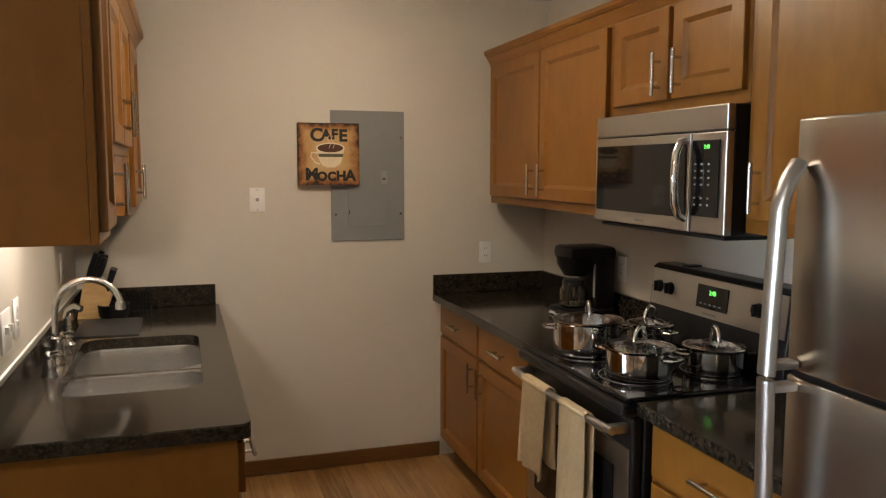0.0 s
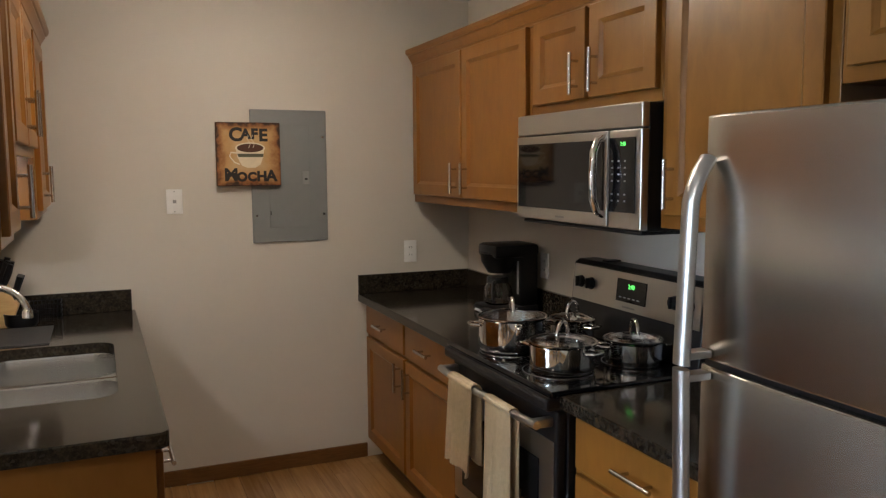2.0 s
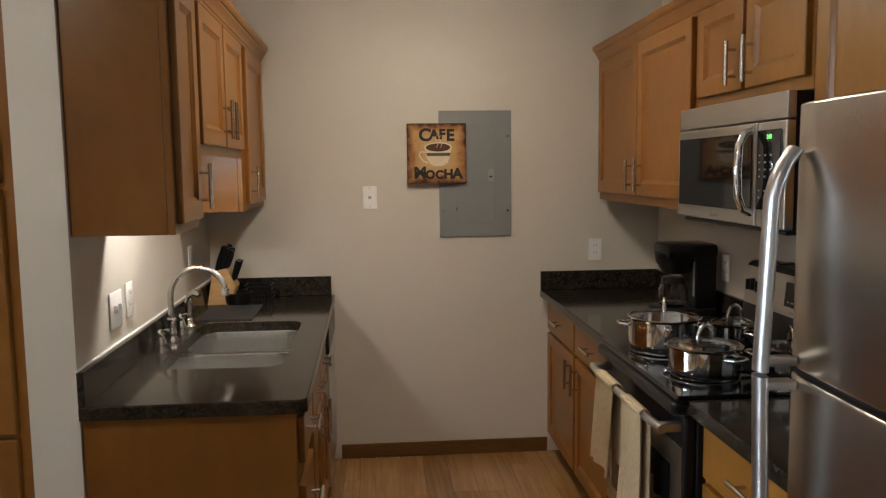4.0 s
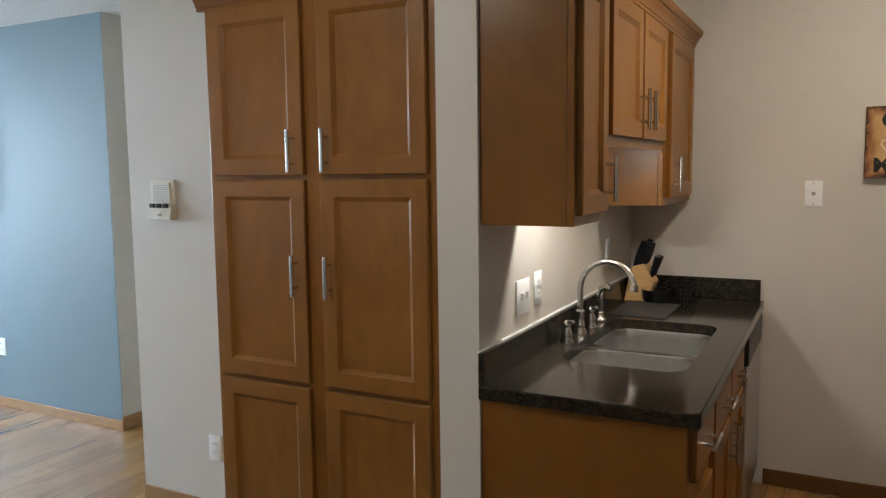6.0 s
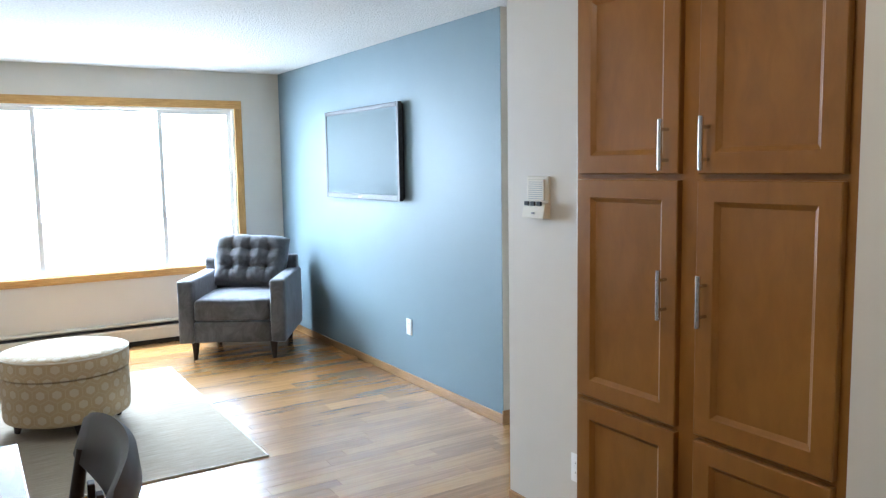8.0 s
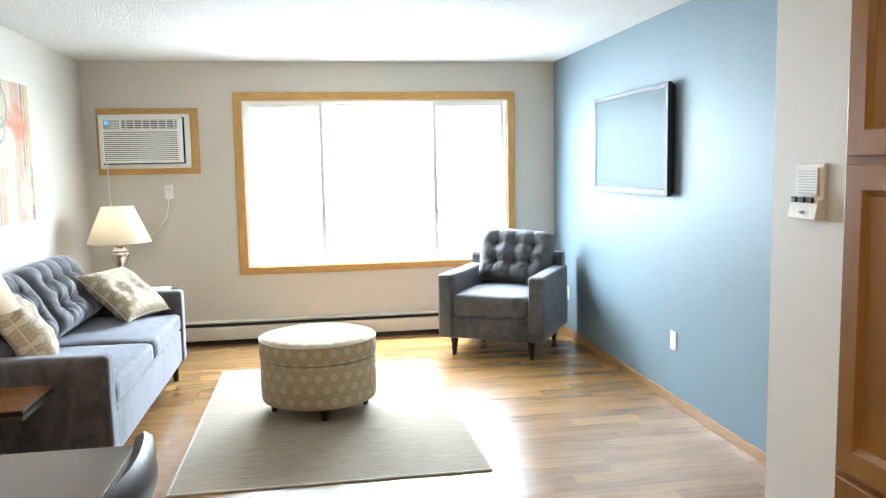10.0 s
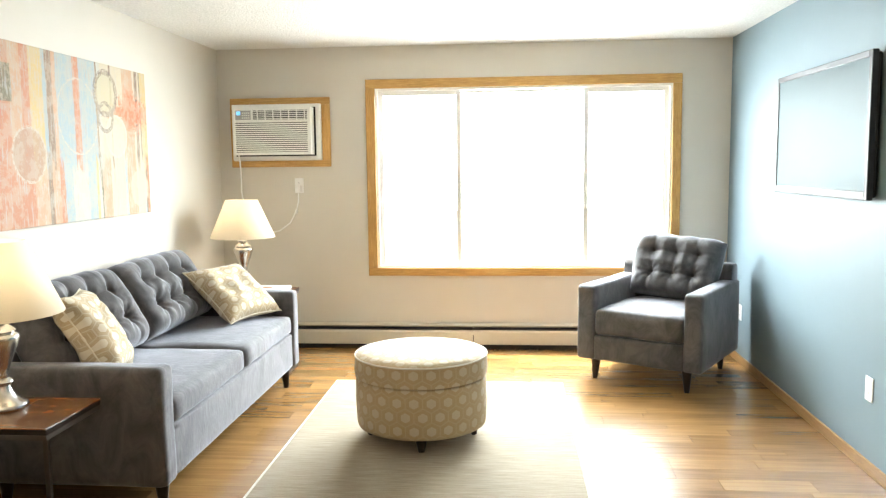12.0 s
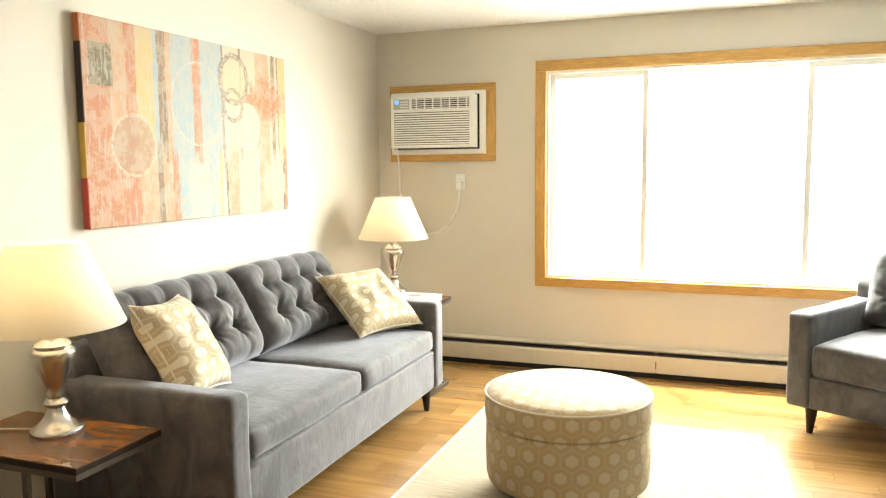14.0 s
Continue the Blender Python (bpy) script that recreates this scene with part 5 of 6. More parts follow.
def couch(name, width, depth, seats, label, kind, arm=0.125, arm_h=0.66, seat_z=0.50, base1=0.378, slip=0.0, lean=26, back=0.272):
    """A track-arm seat, built at the world's middle, its front edge along y=0, facing +y, x from -width/2."""
    t = thing(name, (0, -depth / 2, 0), label, kind)
    h = width / 2
    base0 = 0.145
    part("seat_base", soft_box(-h + arm - 0.004, h - arm + 0.004, -depth + 0.12, -0.012, base0, base1, 0.018, wob=0.003), VELVET, t, smooth=70)
    for s, sd in ((-1, 1), (1, 2)):
        x0 = -h if s < 0 else h - arm
        part("armrest", soft_box(x0, x0 + arm, -depth + 0.03, 0.0, base0 - 0.002, arm_h, 0.026, 0.006, wob=0.004, seed=sd), VELVET, t, smooth=70)
    bk = prism([(-depth + 0.02, base0), (-depth + 0.15, base0), (-depth + 0.155, 0.74), (-depth + 0.13, 0.775), (-depth + 0.03, 0.775), (-depth, 0.75)], -h + 0.03, h - 0.03, 0, 0.015)
    part("backrest_frame", bk, VELVET, t, smooth=60)
    sw = (width - 2 * arm) / seats
    for k in range(seats):
        x0 = -h + arm + k * sw
        part("seat_cushion", soft_box(x0 + 0.003, x0 + sw - 0.003, -depth + 0.17, -0.008, base1 + 0.001, seat_z, 0.035, 0.022, wob=0.007, seed=5 + k), VELVET, t, smooth=70)
        m = Matrix.Translation((x0 + sw / 2, -depth + back, seat_z + 0.012)) @ Matrix.Rotation(radians(180), 4, "Z") @ Matrix.Rotation(radians(-lean), 4, "X") @ Matrix.Rotation(radians(slip), 4, "Y")
        back_cushion(t, sw - 0.012, 0.465 if seats > 1 else 0.452, 0.185, 4 if seats > 1 else 3, m, 3 + k, 0.0 if seats > 1 else 0.06)
    for x, sx in ((-h + 0.115, -1), (h - 0.115, 1)):
        for y, sy in ((-0.075, 1), (-depth + 0.10, -1)):
            part("leg", tapered_leg(x, y, base0 + 0.004, 0.004 * sx, 0.004 * sy), ESPRESSO, t, "dark tapered wooden leg", smooth=True)
    return t


sofa = couch("sofa", 2.125, 0.895, 2, "grey velvet two-seat sofa with tufted back cushions", "sofa")
sofa.matrix_basis = pose(-4.320, -0.005 - 0.895 / 2, 0)
chair = couch("armchair", 0.87, 0.90, 1, "grey velvet armchair with a tufted back cushion", "armchair", base1=0.322, slip=3.0, lean=19, back=0.225)
turn = math.degrees(math.atan2(-0.514, 0.857)) - 90
mid = Vector((-5.421, 2.318, 0)) + Vector((0.857, -0.514, 0)) * 0.066
chair.matrix_basis = Matrix.Translation(mid) @ pose(0, 0, 0, 0, 0, turn) @ Matrix.Translation((0, -0.45, 0))


def uv_plane(me, fn):
    uv = me.uv_layers.new(name="UVMap")
    for lp in me.loops:
        uv.data[lp.index].uv = fn(me.vertices[lp.vertex_index].co)


def cushion(at, m, label, seed, s=0.45):
    """A square throw cushion with pinched corners and piping."""
    n, bm = 28, bmesh.new()
    gs = []
    for sg in (1, -1):
        g = []
        for i in range(n + 1):
            row = []
            for j in range(n + 1):
                u, v = 2 * i / n - 1, 2 * j / n - 1
                pin = 1 - 0.12 * (1 - u * u) * v * v * 1.0
                piv = 1 - 0.12 * (1 - v * v) * u * u * 1.0
                t = 0.085 * (max(0, 1 - u ** 4) * max(0, 1 - v ** 4)) ** 0.55
                t += 0.008 * noise.noise(Vector((u * 2.5 + seed, v * 2.5, sg))) * (1 - u * u) * (1 - v * v) * 4
                row.append((u * s / 2 * piv, v * s / 2 * pin, sg * t))
            g.append(row)
        gs.append(g)
    top = [[bm.verts.new(p) for p in row] for row in gs[0]]
    bot = [[top[i][j] if i in (0, n) or j in (0, n) else bm.verts.new(gs[1][i][j]) for j in range(n + 1)] for i in range(n + 1)]
    for g, fl in ((top, 0), (bot, 1)):
        for i in range(n):
            for j in range(n):
                q = (g[i][j], g[i + 1][j], g[i + 1][j + 1], g[i][j + 1])
                bm.faces.new(q[::-1] if fl else q)
    rim = [gs[0][i][0] for i in range(n + 1)] + [gs[0][n][j] for j in range(1, n + 1)] + [gs[0][i][n] for i in range(n - 1, -1, -1)] + [gs[0][0][j] for j in range(n - 1, -1, -1)]
    t = thing("throw_cushion", (0, 0, 0), label, "cushion", "throw cushions on the sofa")
    c = part("cover", bm, HEX_P, t, smooth=80)
    uv_plane(c.data, lambda p: (p.x, p.y))
    part("piping", tube(rim, 0.004, 6), HEX_P, t, smooth=True)
    t.matrix_basis = m


def lying(middle, along, rise):
    """A pose whose x runs along and whose y leans with rise."""
    x = Vector(along).normalized()
    y = (Vector(rise) - x * x.dot(Vector(rise))).normalized()
    z = x.cross(y)
    return Matrix.Translation(middle) @ Matrix((x, y, z)).transposed().to_4x4()


cushion(None, lying((-3.600, -0.475, 0.738), (0.411, 0.117, 0.030), (-0.104, -0.270, 0.370)), "cream and gold hexagon throw cushion leaning on the sofa back", 1, 0.45)
cushion(None, lying((-5.085, -0.352, 0.687), (0.456, -0.188, -0.003), (-0.197, -0.290, 0.267)), "cream and gold hexagon throw cushion beside the armrest", 2, 0.485)

# ottoman
OX, OY, ORD = -4.360, 0.960, 0.358
ot = thing("ottoman", (OX, OY, 0), "round storage ottoman in cream hexagon cloth on dark legs", "ottoman")


def wrapped(name, profile, parent, label=""):
    o = part(name, lathe(profile, (OX, OY, 0), 72), HEX, parent, label, smooth=60)
    uv = o.data.uv_layers.new(name="UVMap")
    for p in o.data.polygons:
        flat = abs(p.normal.z) > 0.75
        ref = math.atan2(p.center.y, p.center.x)
        for li in p.loop_indices:
            co = o.data.vertices[o.data.loops[li].vertex_index].co
            if flat:
                uv.data[li].uv = (co.x, co.y)
            else:
                a = math.atan2(co.y, co.x)
                a += 2 * math.pi * round((ref - a) / (2 * math.pi))
                uv.data[li].uv = (a * ORD, co.z)
    return o


wrapped("body", [(ORD - 0.03, 0.090), (ORD - 0.006, 0.098), (ORD, 0.120), (ORD + 0.003, 0.22), (ORD, 0.352), (ORD - 0.008, 0.362)], ot)
lid = wrapped("lid", [(ORD - 0.01, 0.364), (ORD + 0.004, 0.369), (ORD + 0.007, 0.405), (ORD + 0.004, 0.468), (ORD - 0.006, 0.481), (ORD - 0.05, 0.492), (ORD - 0.15, 0.500), (0.02, 0.503)], ot, "padded hexagon-cloth lid")
part("piping", tube([(OX + (ORD + 0.003) * math.cos(a), OY + (ORD + 0.003) * math.sin(a), 0.476) for a in (2 * math.pi * k / 72 for k in range(73))], 0.0045, 8), RUG_EDGE, lid, smooth=True)
for x, y in ((-4.100, 0.985), (-4.345, 0.690), (-4.375, 1.232), (-4.620, 0.935)):
    dx, dy = (x - OX) * 0.06, (y - OY) * 0.06
    part("leg", tube([(x + dx, y + dy, 0.012), (x, y, 0.094)], [0.016, 0.036], 14), ESPRESSO, ot, "dark tapered wooden leg", smooth=True)

# rug
rg = thing("area_rug", (-4.3, 1.02, 0), "flat woven cream rug on the laminate floor", "rug")
part("weave", box(-5.425, -3.165, 0.250, 1.795, 0.0005, 0.009, 0.003), RUG, rg)
for y in (0.238, 1.795):
    part("binding", box(-5.437, -3.153, y, y + 0.012, 0.0005, 0.0105, 0.003), RUG_EDGE, rg)
for x in (-5.437, -3.165):
    part("binding", box(x, x + 0.012, 0.250, 1.795, 0.0005, 0.0105, 0.003), RUG_EDGE, rg)


# side tables and lamps
def c_table(x0, x1, y0, y1, z, label):
    t = thing("side_table", ((x0 + x1) / 2, (y0 + y1) / 2, 0), label, "side table", "side tables at the sofa")
    part("top", box(x0, x1, y0, y1, z - 0.0035, z, 0.001), WALNUT, t, "glossy walnut top")
    part("top_edge", box(x0, x1, y0, y1, z - 0.025, z - 0.0037, 0.002), ESPRESSO, t, "dark stained edge")
    part("top_frame", join(box(x0 + 0.003, x0 + 0.032, y0 + 0.003, y1 - 0.003, z - 0.045, z - 0.0255), box(x1 - 0.032, x1 - 0.003, y0 + 0.003, y1 - 0.003, z - 0.045, z - 0.0255),
                           box(x0 + 0.032, x1 - 0.032, y0 + 0.003, y0 + 0.032, z - 0.045, z - 0.0255), box(x0 + 0.032, x1 - 0.032, y1 - 0.032, y1 - 0.003, z - 0.045, z - 0.0255)), BRONZE, t)
    for x in (x0 + 0.012, x1 - 0.032):
        part("leg", box(x, x + 0.02, y0 + 0.10, y0 + 0.12, 0.02, z - 0.0455, 0.002), BRONZE, t)
        part("foot", box(x, x + 0.02, y0 + 0.02, y1 - 0.02, 0.0, 0.0195, 0.002), BRONZE, t)
    part("foot", box(x0 + 0.0325, x1 - 0.0325, y1 - 0.045, y1 - 0.02, 0.0, 0.0195, 0.002), BRONZE, t)
    for x in (x0 + 0.012, x1 - 0.032):
        part("leg", box(x, x + 0.02, y1 - 0.24, y1 - 0.22, 0.02, z - 0.0455, 0.002), BRONZE, t)


c_table(-3.150, -2.775, -0.835, -0.215, 0.570, "walnut side table with a slim dark metal frame")
c_table(-5.870, -5.480, -0.780, -0.130, 0.600, "walnut side table on slim dark metal behind the sofa")


def table_lamp(x, y, z, label):
    t = thing("table_lamp", (x, y, z), label, "lamp", "table lamps beside the sofa")
    prof = [(0.080, 0.0), (0.082, 0.004), (0.082, 0.014), (0.076, 0.020), (0.062, 0.026), (0.045, 0.042), (0.032, 0.062), (0.027, 0.080), (0.034, 0.086), (0.038, 0.094), (0.033, 0.102), (0.023, 0.108),
            (0.026, 0.120), (0.024, 0.128), (0.032, 0.150), (0.048, 0.190), (0.062, 0.225), (0.068, 0.245), (0.066, 0.256), (0.052, 0.264), (0.058, 0.272), (0.050, 0.280), (0.036, 0.290), (0.028, 0.300), (0.040, 0.308), (0.038, 0.314), (0.012, 0.318), (0.010, 0.42), (0.010, 0.60)]
    prof = [(r * 1.06, h * 1.13 if h < 0.35 else h) for r, h in prof]
    part("base", lathe(prof, (x, y, z), 36), NICKEL, t, "turned satin nickel base", smooth=50)
    part("shade", lathe([(0.238, 0.372), (0.239, 0.375), (0.118, 0.655), (0.116, 0.655), (0.236, 0.375), (0.238, 0.372)], (x, y, z), 56, False), SHADE, t, "lit cream fabric shade", smooth=60)
    part("bulb", lathe([(0.012, 0.465), (0.018, 0.48), (0.030, 0.51), (0.032, 0.53), (0.024, 0.555), (0.004, 0.565)], (x, y, z), 20), glow("warm_bulb", (1.0, 0.90, 0.74), 27.0), t, smooth=True)


table_lamp(-3.005, -0.530, 0.5705, "lit table lamp with cream shade and turned nickel base")
table_lamp(-5.900, -0.560, 0.6005, "lit table lamp with a cream shade behind the sofa's far arm")
bk = thing("magazine", (-5.60, -0.28, 0.60), "white magazine lying on the side table", "magazine")
part("pages", box(-5.80, -5.58, -0.45, -0.17, 0.6005, 0.620, 0.003), PAPER, bk)
part("cover", box(-5.802, -5.578, -0.452, -0.168, 0.6203, 0.6225, 0.001), WHITE, bk)
part("cover_picture", box(-5.73, -5.65, -0.36, -0.28, 0.6226, 0.6232), plain("print", (0.40, 0.20, 0.12), 0.5, vary=0.4, scale=40), bk)
cd = thing("lamp_cord", (-3.0, -0.75, 0.57), "clear lamp cord running off the side table", "cord")
part("cord", tube([(-3.0, -0.60, 0.576), (-2.95, -0.74, 0.576), (-2.90, -0.84, 0.575), (-2.88, -0.865, 0.54), (-2.86, -0.86, 0.35), (-2.90, -0.87, 0.15), (-2.98, -0.89, 0.08)], 0.0025, 6), CREAM, cd, smooth=True)

# painting
pt = thing("canvas_painting", (-4.33, -0.91, 1.21), "large abstract canvas of worn colour bands and rings", "painting")
part("canvas", box(-5.100, -3.556, -0.921, -0.887, 1.215, 2.100, 0.003), CANVAS, pt)
for z in (1.222, 2.053):
    part("stretcher_bar", box(-5.09, -3.566, -0.9295, -0.9215, z, z + 0.04), MAPLE, pt)

# television
tv = thing("television", (-4.65, 3.14, 1.3), "flat black television mounted on the blue wall", "television")
TX0, TX1, TZ0, TZ1, TYF = -5.255, -3.985, 1.308, 2.005, 3.105
fr_ = 0.032
part("bezel", join(box(TX0, TX0 + fr_, TYF, TYF + 0.03, TZ0, TZ1, 0.004), box(TX1 - fr_, TX1, TYF, TYF + 0.03, TZ0, TZ1, 0.004), box(TX0 + fr_, TX1 - fr_, TYF, TYF + 0.03, TZ0, TZ0 + 0.042, 0.004), box(TX0 + fr_, TX1 - fr_, TYF, TYF + 0.03, TZ1 - fr_, TZ1, 0.004)), BEZEL, tv, "satin black bezel")
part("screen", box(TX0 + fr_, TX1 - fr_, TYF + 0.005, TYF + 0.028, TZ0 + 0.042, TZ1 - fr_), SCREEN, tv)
part("back", box(TX0 + 0.01, TX1 - 0.01, TYF + 0.0302, TYF + 0.052, TZ0 + 0.01, TZ1 - 0.01, 0.01), BLACK, tv)
part("wall_mount", box(-4.9, -4.35, TYF + 0.0524, 3.164, 1.45, 1.85), BLACK, tv)
part("badge", box(-4.645, -4.595, TYF - 0.0015, TYF + 0.0005, TZ0 + 0.012, TZ0 + 0.024), MARK, tv)

# plates on the living room walls
wall_plate("wall_outlet", (-3.990, 3.165, 0.405), "-y", 0.076, 0.118, "white outlet low on the blue wall", "outlet", OUT)
wall_plate("wall_outlet", (-6.08, 3.165, 0.38), "-y", 0.072, 0.118, "white outlet on the blue wall behind the armchair", "outlet", OUT)
wall_plate("wall_outlet", (-1.475, 2.52, 0.33), "-y", 0.072, 0.118, "white outlet beside the pantry", "outlet", OUT)

ic = thing("door_intercom", (-1.71, 2.51, 1.33), "cream door intercom with a speaker grille and buttons", "intercom")
part("back_plate", box(-1.782, -1.642, 2.508, 2.52, 1.330, 1.505, 0.003), CREAM, ic)
part("grille", box(-1.768, -1.662, 2.499, 2.508, 1.405, 1.492, 0.003), CREAM, ic)
for q in range(9):
    part("slot", box(-1.760, -1.670, 2.4975, 2.4989, 1.412 + q * 0.0085, 1.4145 + q * 0.0085), MARK, ic)
part("control_box", prism([(2.508, 1.330), (2.508, 1.396), (2.490, 1.393), (2.478, 1.333)], -1.782, -1.642, 0, 0.002), CREAM, ic)
for x in (-1.752, -1.712, -1.672):
    part("button", box(x - 0.014, x + 0.014, 2.478, 2.488, 1.384, 1.402, 0.003), BLACK, ic)
part("slider", box(-1.716, -1.700, 2.476, 2.484, 1.350, 1.358, 0.001), MARK, ic)

# air conditioner in its oak frame
ac = thing("air_conditioner", (-6.45, -0.41, 1.5), "white through-wall air conditioner in an oak frame", "air conditioner")
AX, A0, A1, AZ0, AZ1 = -6.48, -0.825, 0.003, 1.497, 2.056
part("trim", box(AX, AX + 0.018, A0, A1, AZ1 - 0.058, AZ1, 0.004), OAK, ac, "golden oak surround")
part("trim", box(AX, AX + 0.018, A0, A1, AZ0, AZ0 + 0.055, 0.004), OAK, ac, "golden oak surround")
part("trim", box(AX, AX + 0.017, A0, A0 + 0.03, AZ0 + 0.055, AZ1 - 0.058, 0.004), OAK_Z, ac, "golden oak surround")
part("trim", box(AX, AX + 0.017, A1 - 0.085, A1, AZ0 + 0.055, AZ1 - 0.058, 0.004), OAK_Z, ac, "golden oak surround")
part("flange", box(AX + 0.002, AX + 0.045, A0 + 0.022, A1 - 0.070, AZ0 + 0.052, AZ1 - 0.052, 0.008), WHITE, ac)
fx, f0, f1, fz0, fz1 = AX + 0.15, A0 + 0.065, A1 - 0.125, AZ0 + 0.098, AZ1 - 0.085
part("housing", box(AX + 0.045, fx - 0.012, f0 + 0.004, f1 - 0.004, fz0 + 0.004, fz1 - 0.004, 0.006), BLACK, ac)
part("front", join(box(fx - 0.011, fx, f0, f1, fz1 - 0.022, fz1, 0.004), box(fx - 0.011, fx, f0, f1, fz0, fz0 + 0.022, 0.004), box(fx - 0.011, fx, f0, f0 + 0.022, fz0 + 0.022, fz1 - 0.022, 0.004),
                   box(fx - 0.011, fx, f1 - 0.03, f1, fz0 + 0.022, fz1 - 0.022, 0.004), box(fx - 0.011, fx, f0 + 0.022, f1 - 0.03, fz1 - 0.115, fz1 - 0.096, 0.002), box(fx - 0.011, fx, f0 + 0.15, f0 + 0.165, fz1 - 0.096, fz1 - 0.022, 0.002)), WHITE, ac, "white plastic front")
part("seam", box(AX + 0.0452, AX + 0.052, f0 - 0.012, f1 + 0.014, fz0 - 0.010, fz1 + 0.006, 0.001), BLACK, ac)
part("housing_side", join(box(AX + 0.045, fx - 0.0115, f1 - 0.0035, f1, fz0, fz1, 0.001), box(AX + 0.045, fx - 0.0115, f0, f1 - 0.004, fz1 - 0.0035, fz1, 0.001)), WHITE, ac)
ns = 15
for k in range(ns):
    z = fz0 + 0.026 + (fz1 - 0.115 - fz0 - 0.03) * k / (ns - 1)
    part("slat", box(fx - 0.009, fx - 0.001, f0 + 0.022, f1 - 0.03, z, z + 0.011, 0.002), WHITE, ac)
for k in range(5):
    z = fz1 - 0.092 + 0.015 * k
    part("louvre", box(fx - 0.010, fx - 0.002, f0 + 0.165, f1 - 0.03, z, z + 0.006), WHITE, ac)
for k in range(7):
    y = f0 + 0.20 + 0.064 * k
    part("louvre_post", box(fx - 0.009, fx - 0.001, y, y + 0.006, fz1 - 0.096, fz1 - 0.022), WHITE, ac)
cp = part("control_panel", box(fx - 0.009, fx - 0.002, f0 + 0.0225, f0 + 0.149, fz1 - 0.0955, fz1 - 0.0225, 0.001), plain("pale_grey_panel", (0.42, 0.42, 0.42), 0.4), ac, "pale grey control panel")
part("display", box(fx - 0.0019, fx - 0.0008, f0 + 0.035, f0 + 0.065, fz1 - 0.058, fz1 - 0.030), BLUE_LED, cp, "lit blue display")
for k in range(4):
    for z in (0.085, 0.066, 0.047):
        part("button", box(fx - 0.0019, fx - 0.0005, f0 + 0.078 + 0.017 * k, f0 + 0.089 + 0.017 * k, fz1 - z, fz1 - z + 0.009), WHITE, cp)
wall_plate("wall_outlet", (-6.48, -0.270, 1.345), "+x", 0.075, 0.122, "white outlet under the air conditioner", "outlet", OUT)
cd = thing("power_cord", (-6.45, -0.27, 1.2), "white power cord looping to the wall outlet", "cord")
part("plug", box(-6.474, -6.435, -0.295, -0.250, 1.290, 1.350, 0.006), WHITE, cd, smooth=True)
part("cord", tube([(-6.45, -0.272, 1.295), (-6.455, -0.275, 1.22), (-6.46, -0.295, 1.14), (-6.46, -0.35, 1.04), (-6.46, -0.44, 0.975), (-6.46, -0.53, 0.955), (-6.46, -0.62, 0.97), (-6.46, -0.70, 1.05), (-6.46, -0.735, 1.16), (-6.455, -0.75, 1.30), (-6.45, -0.748, 1.42), (-6.40, -0.735, 1.545), (-6.36, -0.73, 1.60)], 0.006, 8), WHITE, cd, smooth=True)
part("cord_clip", tube([(-6.455, -0.292, 1.145), (-6.46, -0.302, 1.115)], 0.012, 10), WHITE, cd, smooth=True)

# baseboard heater
ht = thing("baseboard_heater", (-6.44, 1.0, 0), "long cream baseboard heater under the window", "heater")
HX = -6.479
for y0, y1 in ((-0.90, 1.150), (1.156, 3.10)):
    part("front_cover", prism([(HX + 0.058, 0.040), (HX + 0.064, 0.040), (HX + 0.064, 0.142), (HX + 0.052, 0.160), (HX + 0.047, 0.158), (HX + 0.058, 0.140)], y0, y1), CREAM, ht, "cream enamel front cover")
    part("damper", prism([(HX + 0.026, 0.172), (HX + 0.058, 0.158), (HX + 0.059, 0.161), (HX + 0.027, 0.176)], y0 + 0.004, y1 - 0.004), DARKGREY, ht)
part("back_plate", prism([(HX, 0.02), (HX + 0.003, 0.02), (HX + 0.003, 0.196), (HX + 0.050, 0.188), (HX + 0.052, 0.192), (HX + 0.006, 0.205), (HX, 0.205)], -0.90, 3.10), CREAM, ht)
part("fin_tube", tube([(HX + 0.03, -0.88, 0.085), (HX + 0.03, 3.08, 0.085)], 0.026, 10), BLACK, ht)
part("base_strip", box(HX + 0.004, HX + 0.050, -0.90, 3.10, 0.0, 0.036), BLACK, ht)
for y in (-0.25, 0.45, 1.153, 1.85):
    part("clip", box(HX + 0.045, HX + 0.062, y - 0.012, y + 0.012, 0.160, 0.176, 0.002), DARKGREY, ht)

# dining table and chair
dt = thing("dining_table", (-0.74, 0.07, 0), "tall dark espresso dining table with a satin top", "dining table")
DX0, DX1, DY0, DY1, DZ = -1.326, -0.150, -0.42, 0.557, 0.891
part("tabletop", box(DX0, DX1, DY0, DY1, DZ - 0.024, DZ, 0.004), wood("satin_table_top", (0.055, 0.038, 0.028), (0.12, 0.085, 0.062), (2, 14, 2), 0.22, 0.3, coat=0.6), dt)
part("apron", join(box(DX0 + 0.05, DX1 - 0.05, DY1 - 0.07, DY1 - 0.05, DZ - 0.11, DZ - 0.0245), box(DX0 + 0.05, DX1 - 0.05, DY0 + 0.05, DY0 + 0.07, DZ - 0.11, DZ - 0.0245), box(DX0 + 0.05, DX0 + 0.07, DY0 + 0.07, DY1 - 0.07, DZ - 0.11, DZ - 0.0245)), ESPRESSO, dt)
for x in (DX0 + 0.02, DX1 - 0.08):
    for y in (DY0 + 0.02, DY1 - 0.08):
        part("leg", box(x, x + 0.06, y, y + 0.06, 0.0, DZ - 0.0245, 0.004), ESPRESSO, dt)

dc = thing("dining_chair", (0, 0, 0), "tall dark espresso dining chair with a bowed slat back", "dining chair")
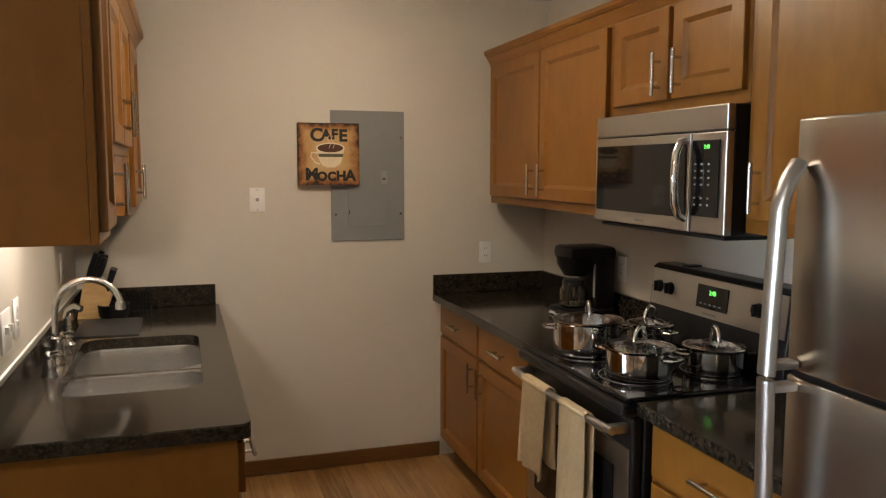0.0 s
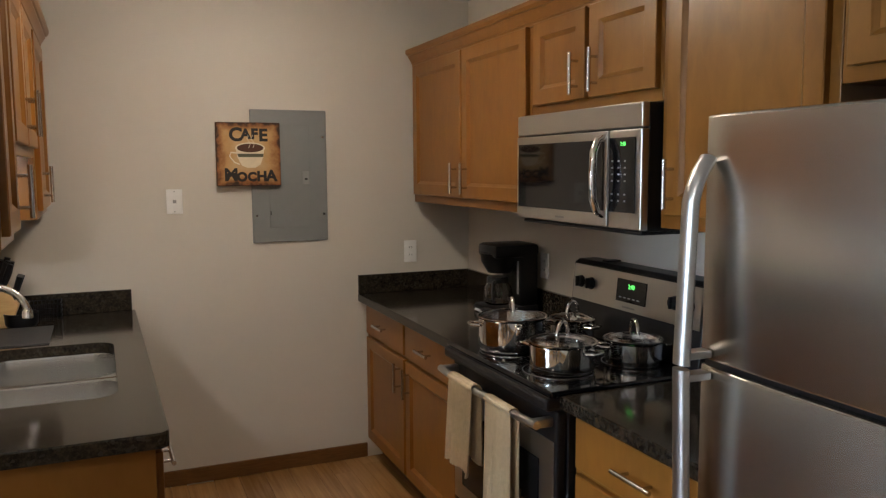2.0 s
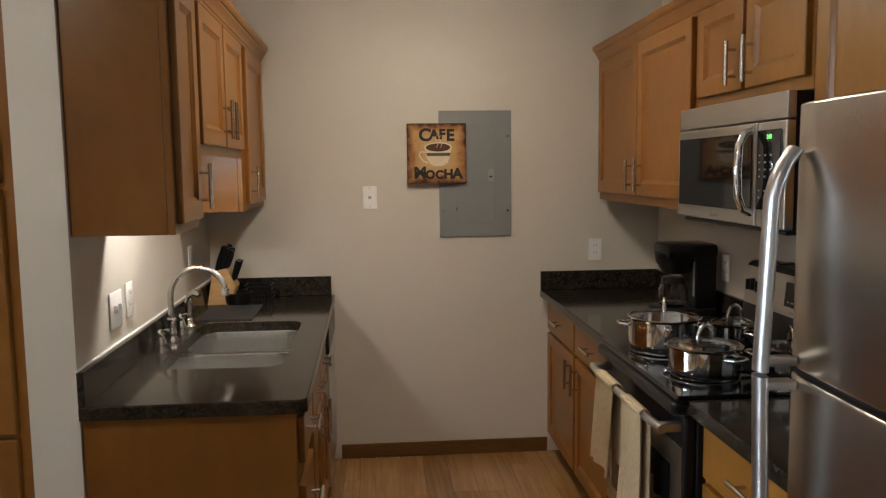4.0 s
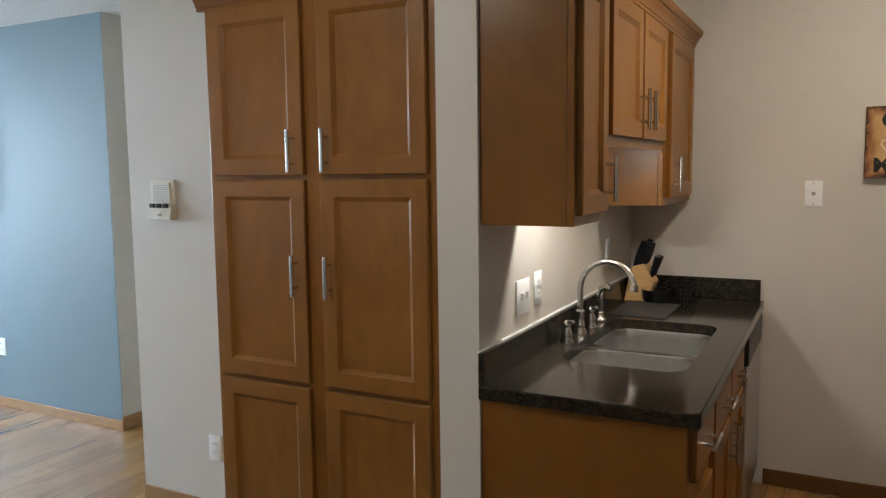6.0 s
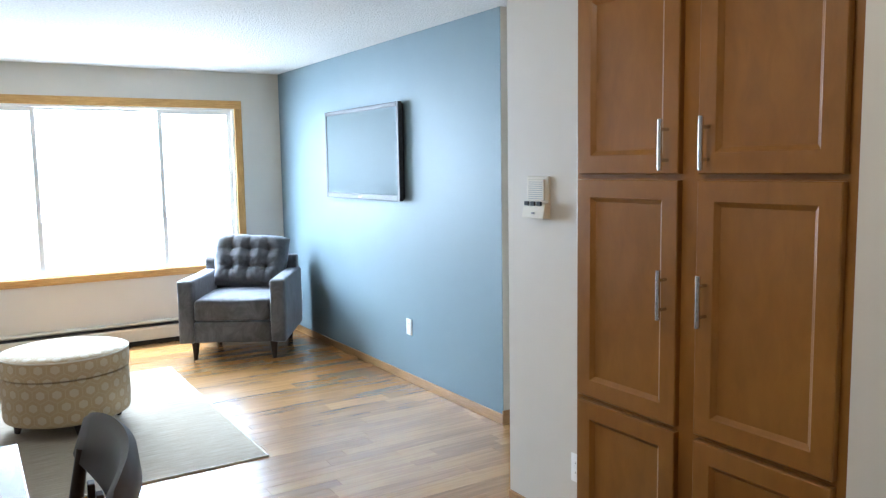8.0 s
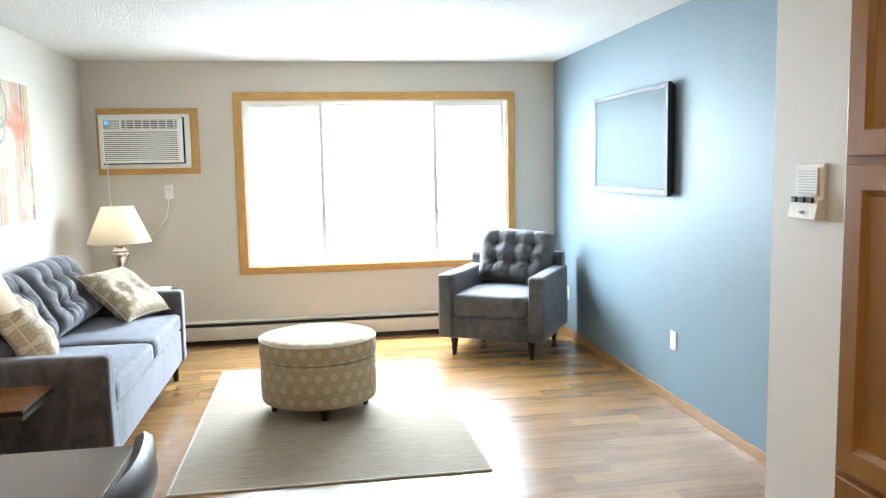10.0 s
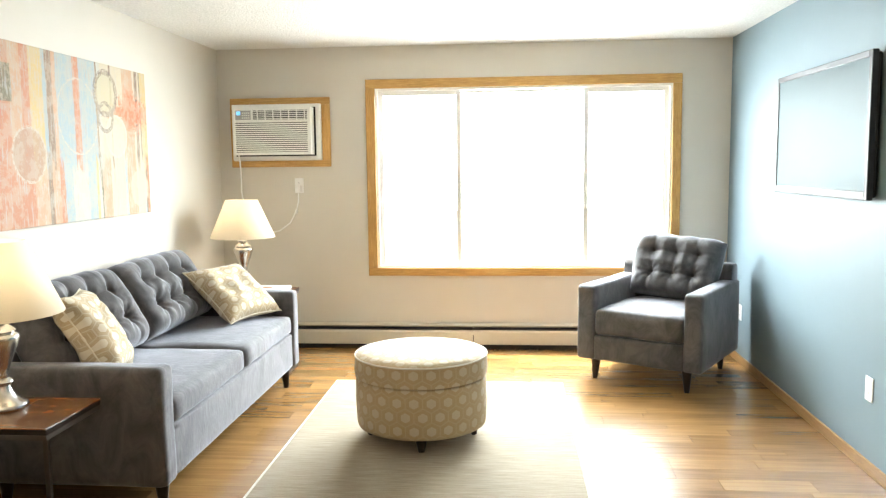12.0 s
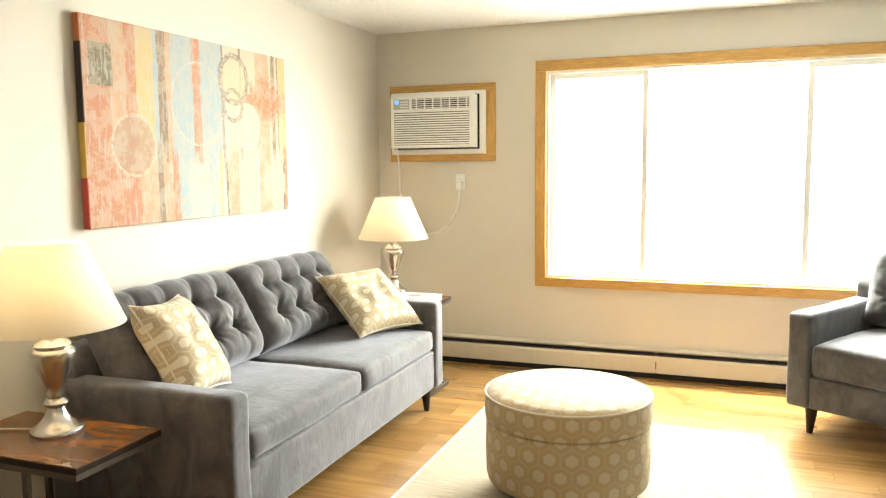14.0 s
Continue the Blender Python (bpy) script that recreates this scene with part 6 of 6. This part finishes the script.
# built about the seat's middle, facing -y
W = 0.23
bow = lambda x: 0.046 * (1 - (x / W) ** 2)
part("seat", prism(rounded(0.44, 0.42, 0.05), 0.595, 0.625, 2, 0.006), ESPRESSO, dc, smooth=40)
for x in (-W + 0.02, W - 0.02):
    part("back_post", tube([(x, 0.20, 0.001), (x, 0.19, 0.61), (x * 1.02, 0.205, 0.82), (x * 1.04, 0.236, 1.00)], [0.016, 0.018, 0.016, 0.012], 10), ESPRESSO, dc, smooth=True)
    part("front_leg", tube([(x, -0.18, 0.001), (x, -0.18, 0.596)], [0.014, 0.018], 10), ESPRESSO, dc, smooth=True)


def rail(z0, z1, y, lean, thick):
    bm, rows_ = bmesh.new(), []
    n = 22
    for k in range(n + 1):
        x = -W - 0.012 + (2 * W + 0.024) * k / n
        e = 1 - 0.35 * abs(2 * k / n - 1) ** 4
        zc, hz = (z0 + z1) / 2, (z1 - z0) / 2 * e
        yy = y + bow(max(-W, min(W, x)))
        rows_.append([bm.verts.new(c) for c in ((x, yy - thick / 2, zc - hz), (x, yy + thick / 2, zc - hz), (x, yy + thick * 0.7 + lean, zc), (x, yy + thick / 2 + lean, zc + hz * 0.8), (x, yy + lean, zc + hz), (x, yy - thick / 2 + lean, zc + hz * 0.8))])
    for a, b in zip(rows_, rows_[1:]):
        for q in range(6):
            bm.faces.new((a[q], a[(q + 1) % 6], b[(q + 1) % 6], b[q]))
    bm.faces.new(rows_[0][::-1]), bm.faces.new(rows_[-1])
    bmesh.ops.recalc_face_normals(bm, faces=bm.faces[:])
    return bm


part("top_rail", rail(0.962, 1.085, 0.232, 0.024, 0.027), ESPRESSO, dc, smooth=60)
part("lower_rail", rail(0.70, 0.745, 0.196, 0.004, 0.020), ESPRESSO, dc, smooth=60)
for k in range(5):
    x = -0.13 + 0.065 * k
    part("slat", box(x - 0.014, x + 0.014, 0.205 + bow(x), 0.219 + bow(x), 0.735, 0.960, 0.003), ESPRESSO, dc)
for x in (-W + 0.02, W - 0.02):
    part("stretcher", tube([(x, -0.18, 0.20), (x, 0.195, 0.20)], 0.011, 8), ESPRESSO, dc, smooth=True)
part("footrest", tube([(-W + 0.02, -0.18, 0.26), (W - 0.02, -0.18, 0.26)], 0.012, 8), ESPRESSO, dc, smooth=True)
dc.matrix_basis = pose(-0.665, 0.402, 0, 0, 0, -4)

# ---- floor planks ----
plank_meshes = {}


def plank_mesh(w, l):
    key = (round(w, 3), round(l, 3))
    if key not in plank_meshes:
        bm = bmesh.new()
        hgt = 0.010
        lo = [bm.verts.new((x, y, -hgt)) for x, y in ((-w / 2, -l / 2), (w / 2, -l / 2), (w / 2, l / 2), (-w / 2, l / 2))]
        hi = [bm.verts.new((v.co.x, v.co.y, 0)) for v in lo]
        for a, b in ((lo, hi),):
            for q in range(4):
                bm.faces.new((a[q], a[(q + 1) % 4], b[(q + 1) % 4], b[q]))
        bm.faces.new(hi)
        me = bpy.data.meshes.new("plank")
        bm.to_mesh(me)
        bm.free()
        me.materials.append(PLANK)
        plank_meshes[key] = me
    return plank_meshes[key]


fl = bpy.data.objects["floor"]
rest = bmesh.new()
rp = random.Random(11)
count = 0
x = -6.478
while x < 2.34:
    w = min(rp.choice((0.078, 0.098, 0.125)), 2.349 - x)
    y = -0.93 - rp.random() * 1.1
    top_y = 3.995 if x > -0.15 else (5.5 if -2.95 < x < -1.85 else 3.163)
    while y < top_y:
        l = rp.choice((0.42, 0.55, 0.72, 0.93, 1.20))
        a, b = max(y, -0.93), min(y + l, top_y)
        if b - a > 0.03:
            cy, cx = (a + b) / 2, x + w / 2
            near = (-6.4 < cx < -1.9 and 0.0 < cy < 3.2) or (0.6 < cx < 1.8 and cy > 1.6)
            if near and count < 300:
                o = new("plank", plank_mesh(w - 0.0012, b - a - 0.0012))
                o.parent = fl
                o.location = (cx, cy, 0)
                count += 1
            else:
                tmp = plank_mesh(w - 0.0012, b - a - 0.0012)
                n0 = len(rest.verts)
                rest.from_mesh(tmp)
                rest.verts.ensure_lookup_table()
                for v in rest.verts[n0:]:
                    v.co += Vector((cx, cy, 0))
        y += l
    x += w
ob = part("laminate_planks", rest, PLANK, None)
ob.parent = fl
tagged(ob, "oak laminate planks", "", kind="stuff")
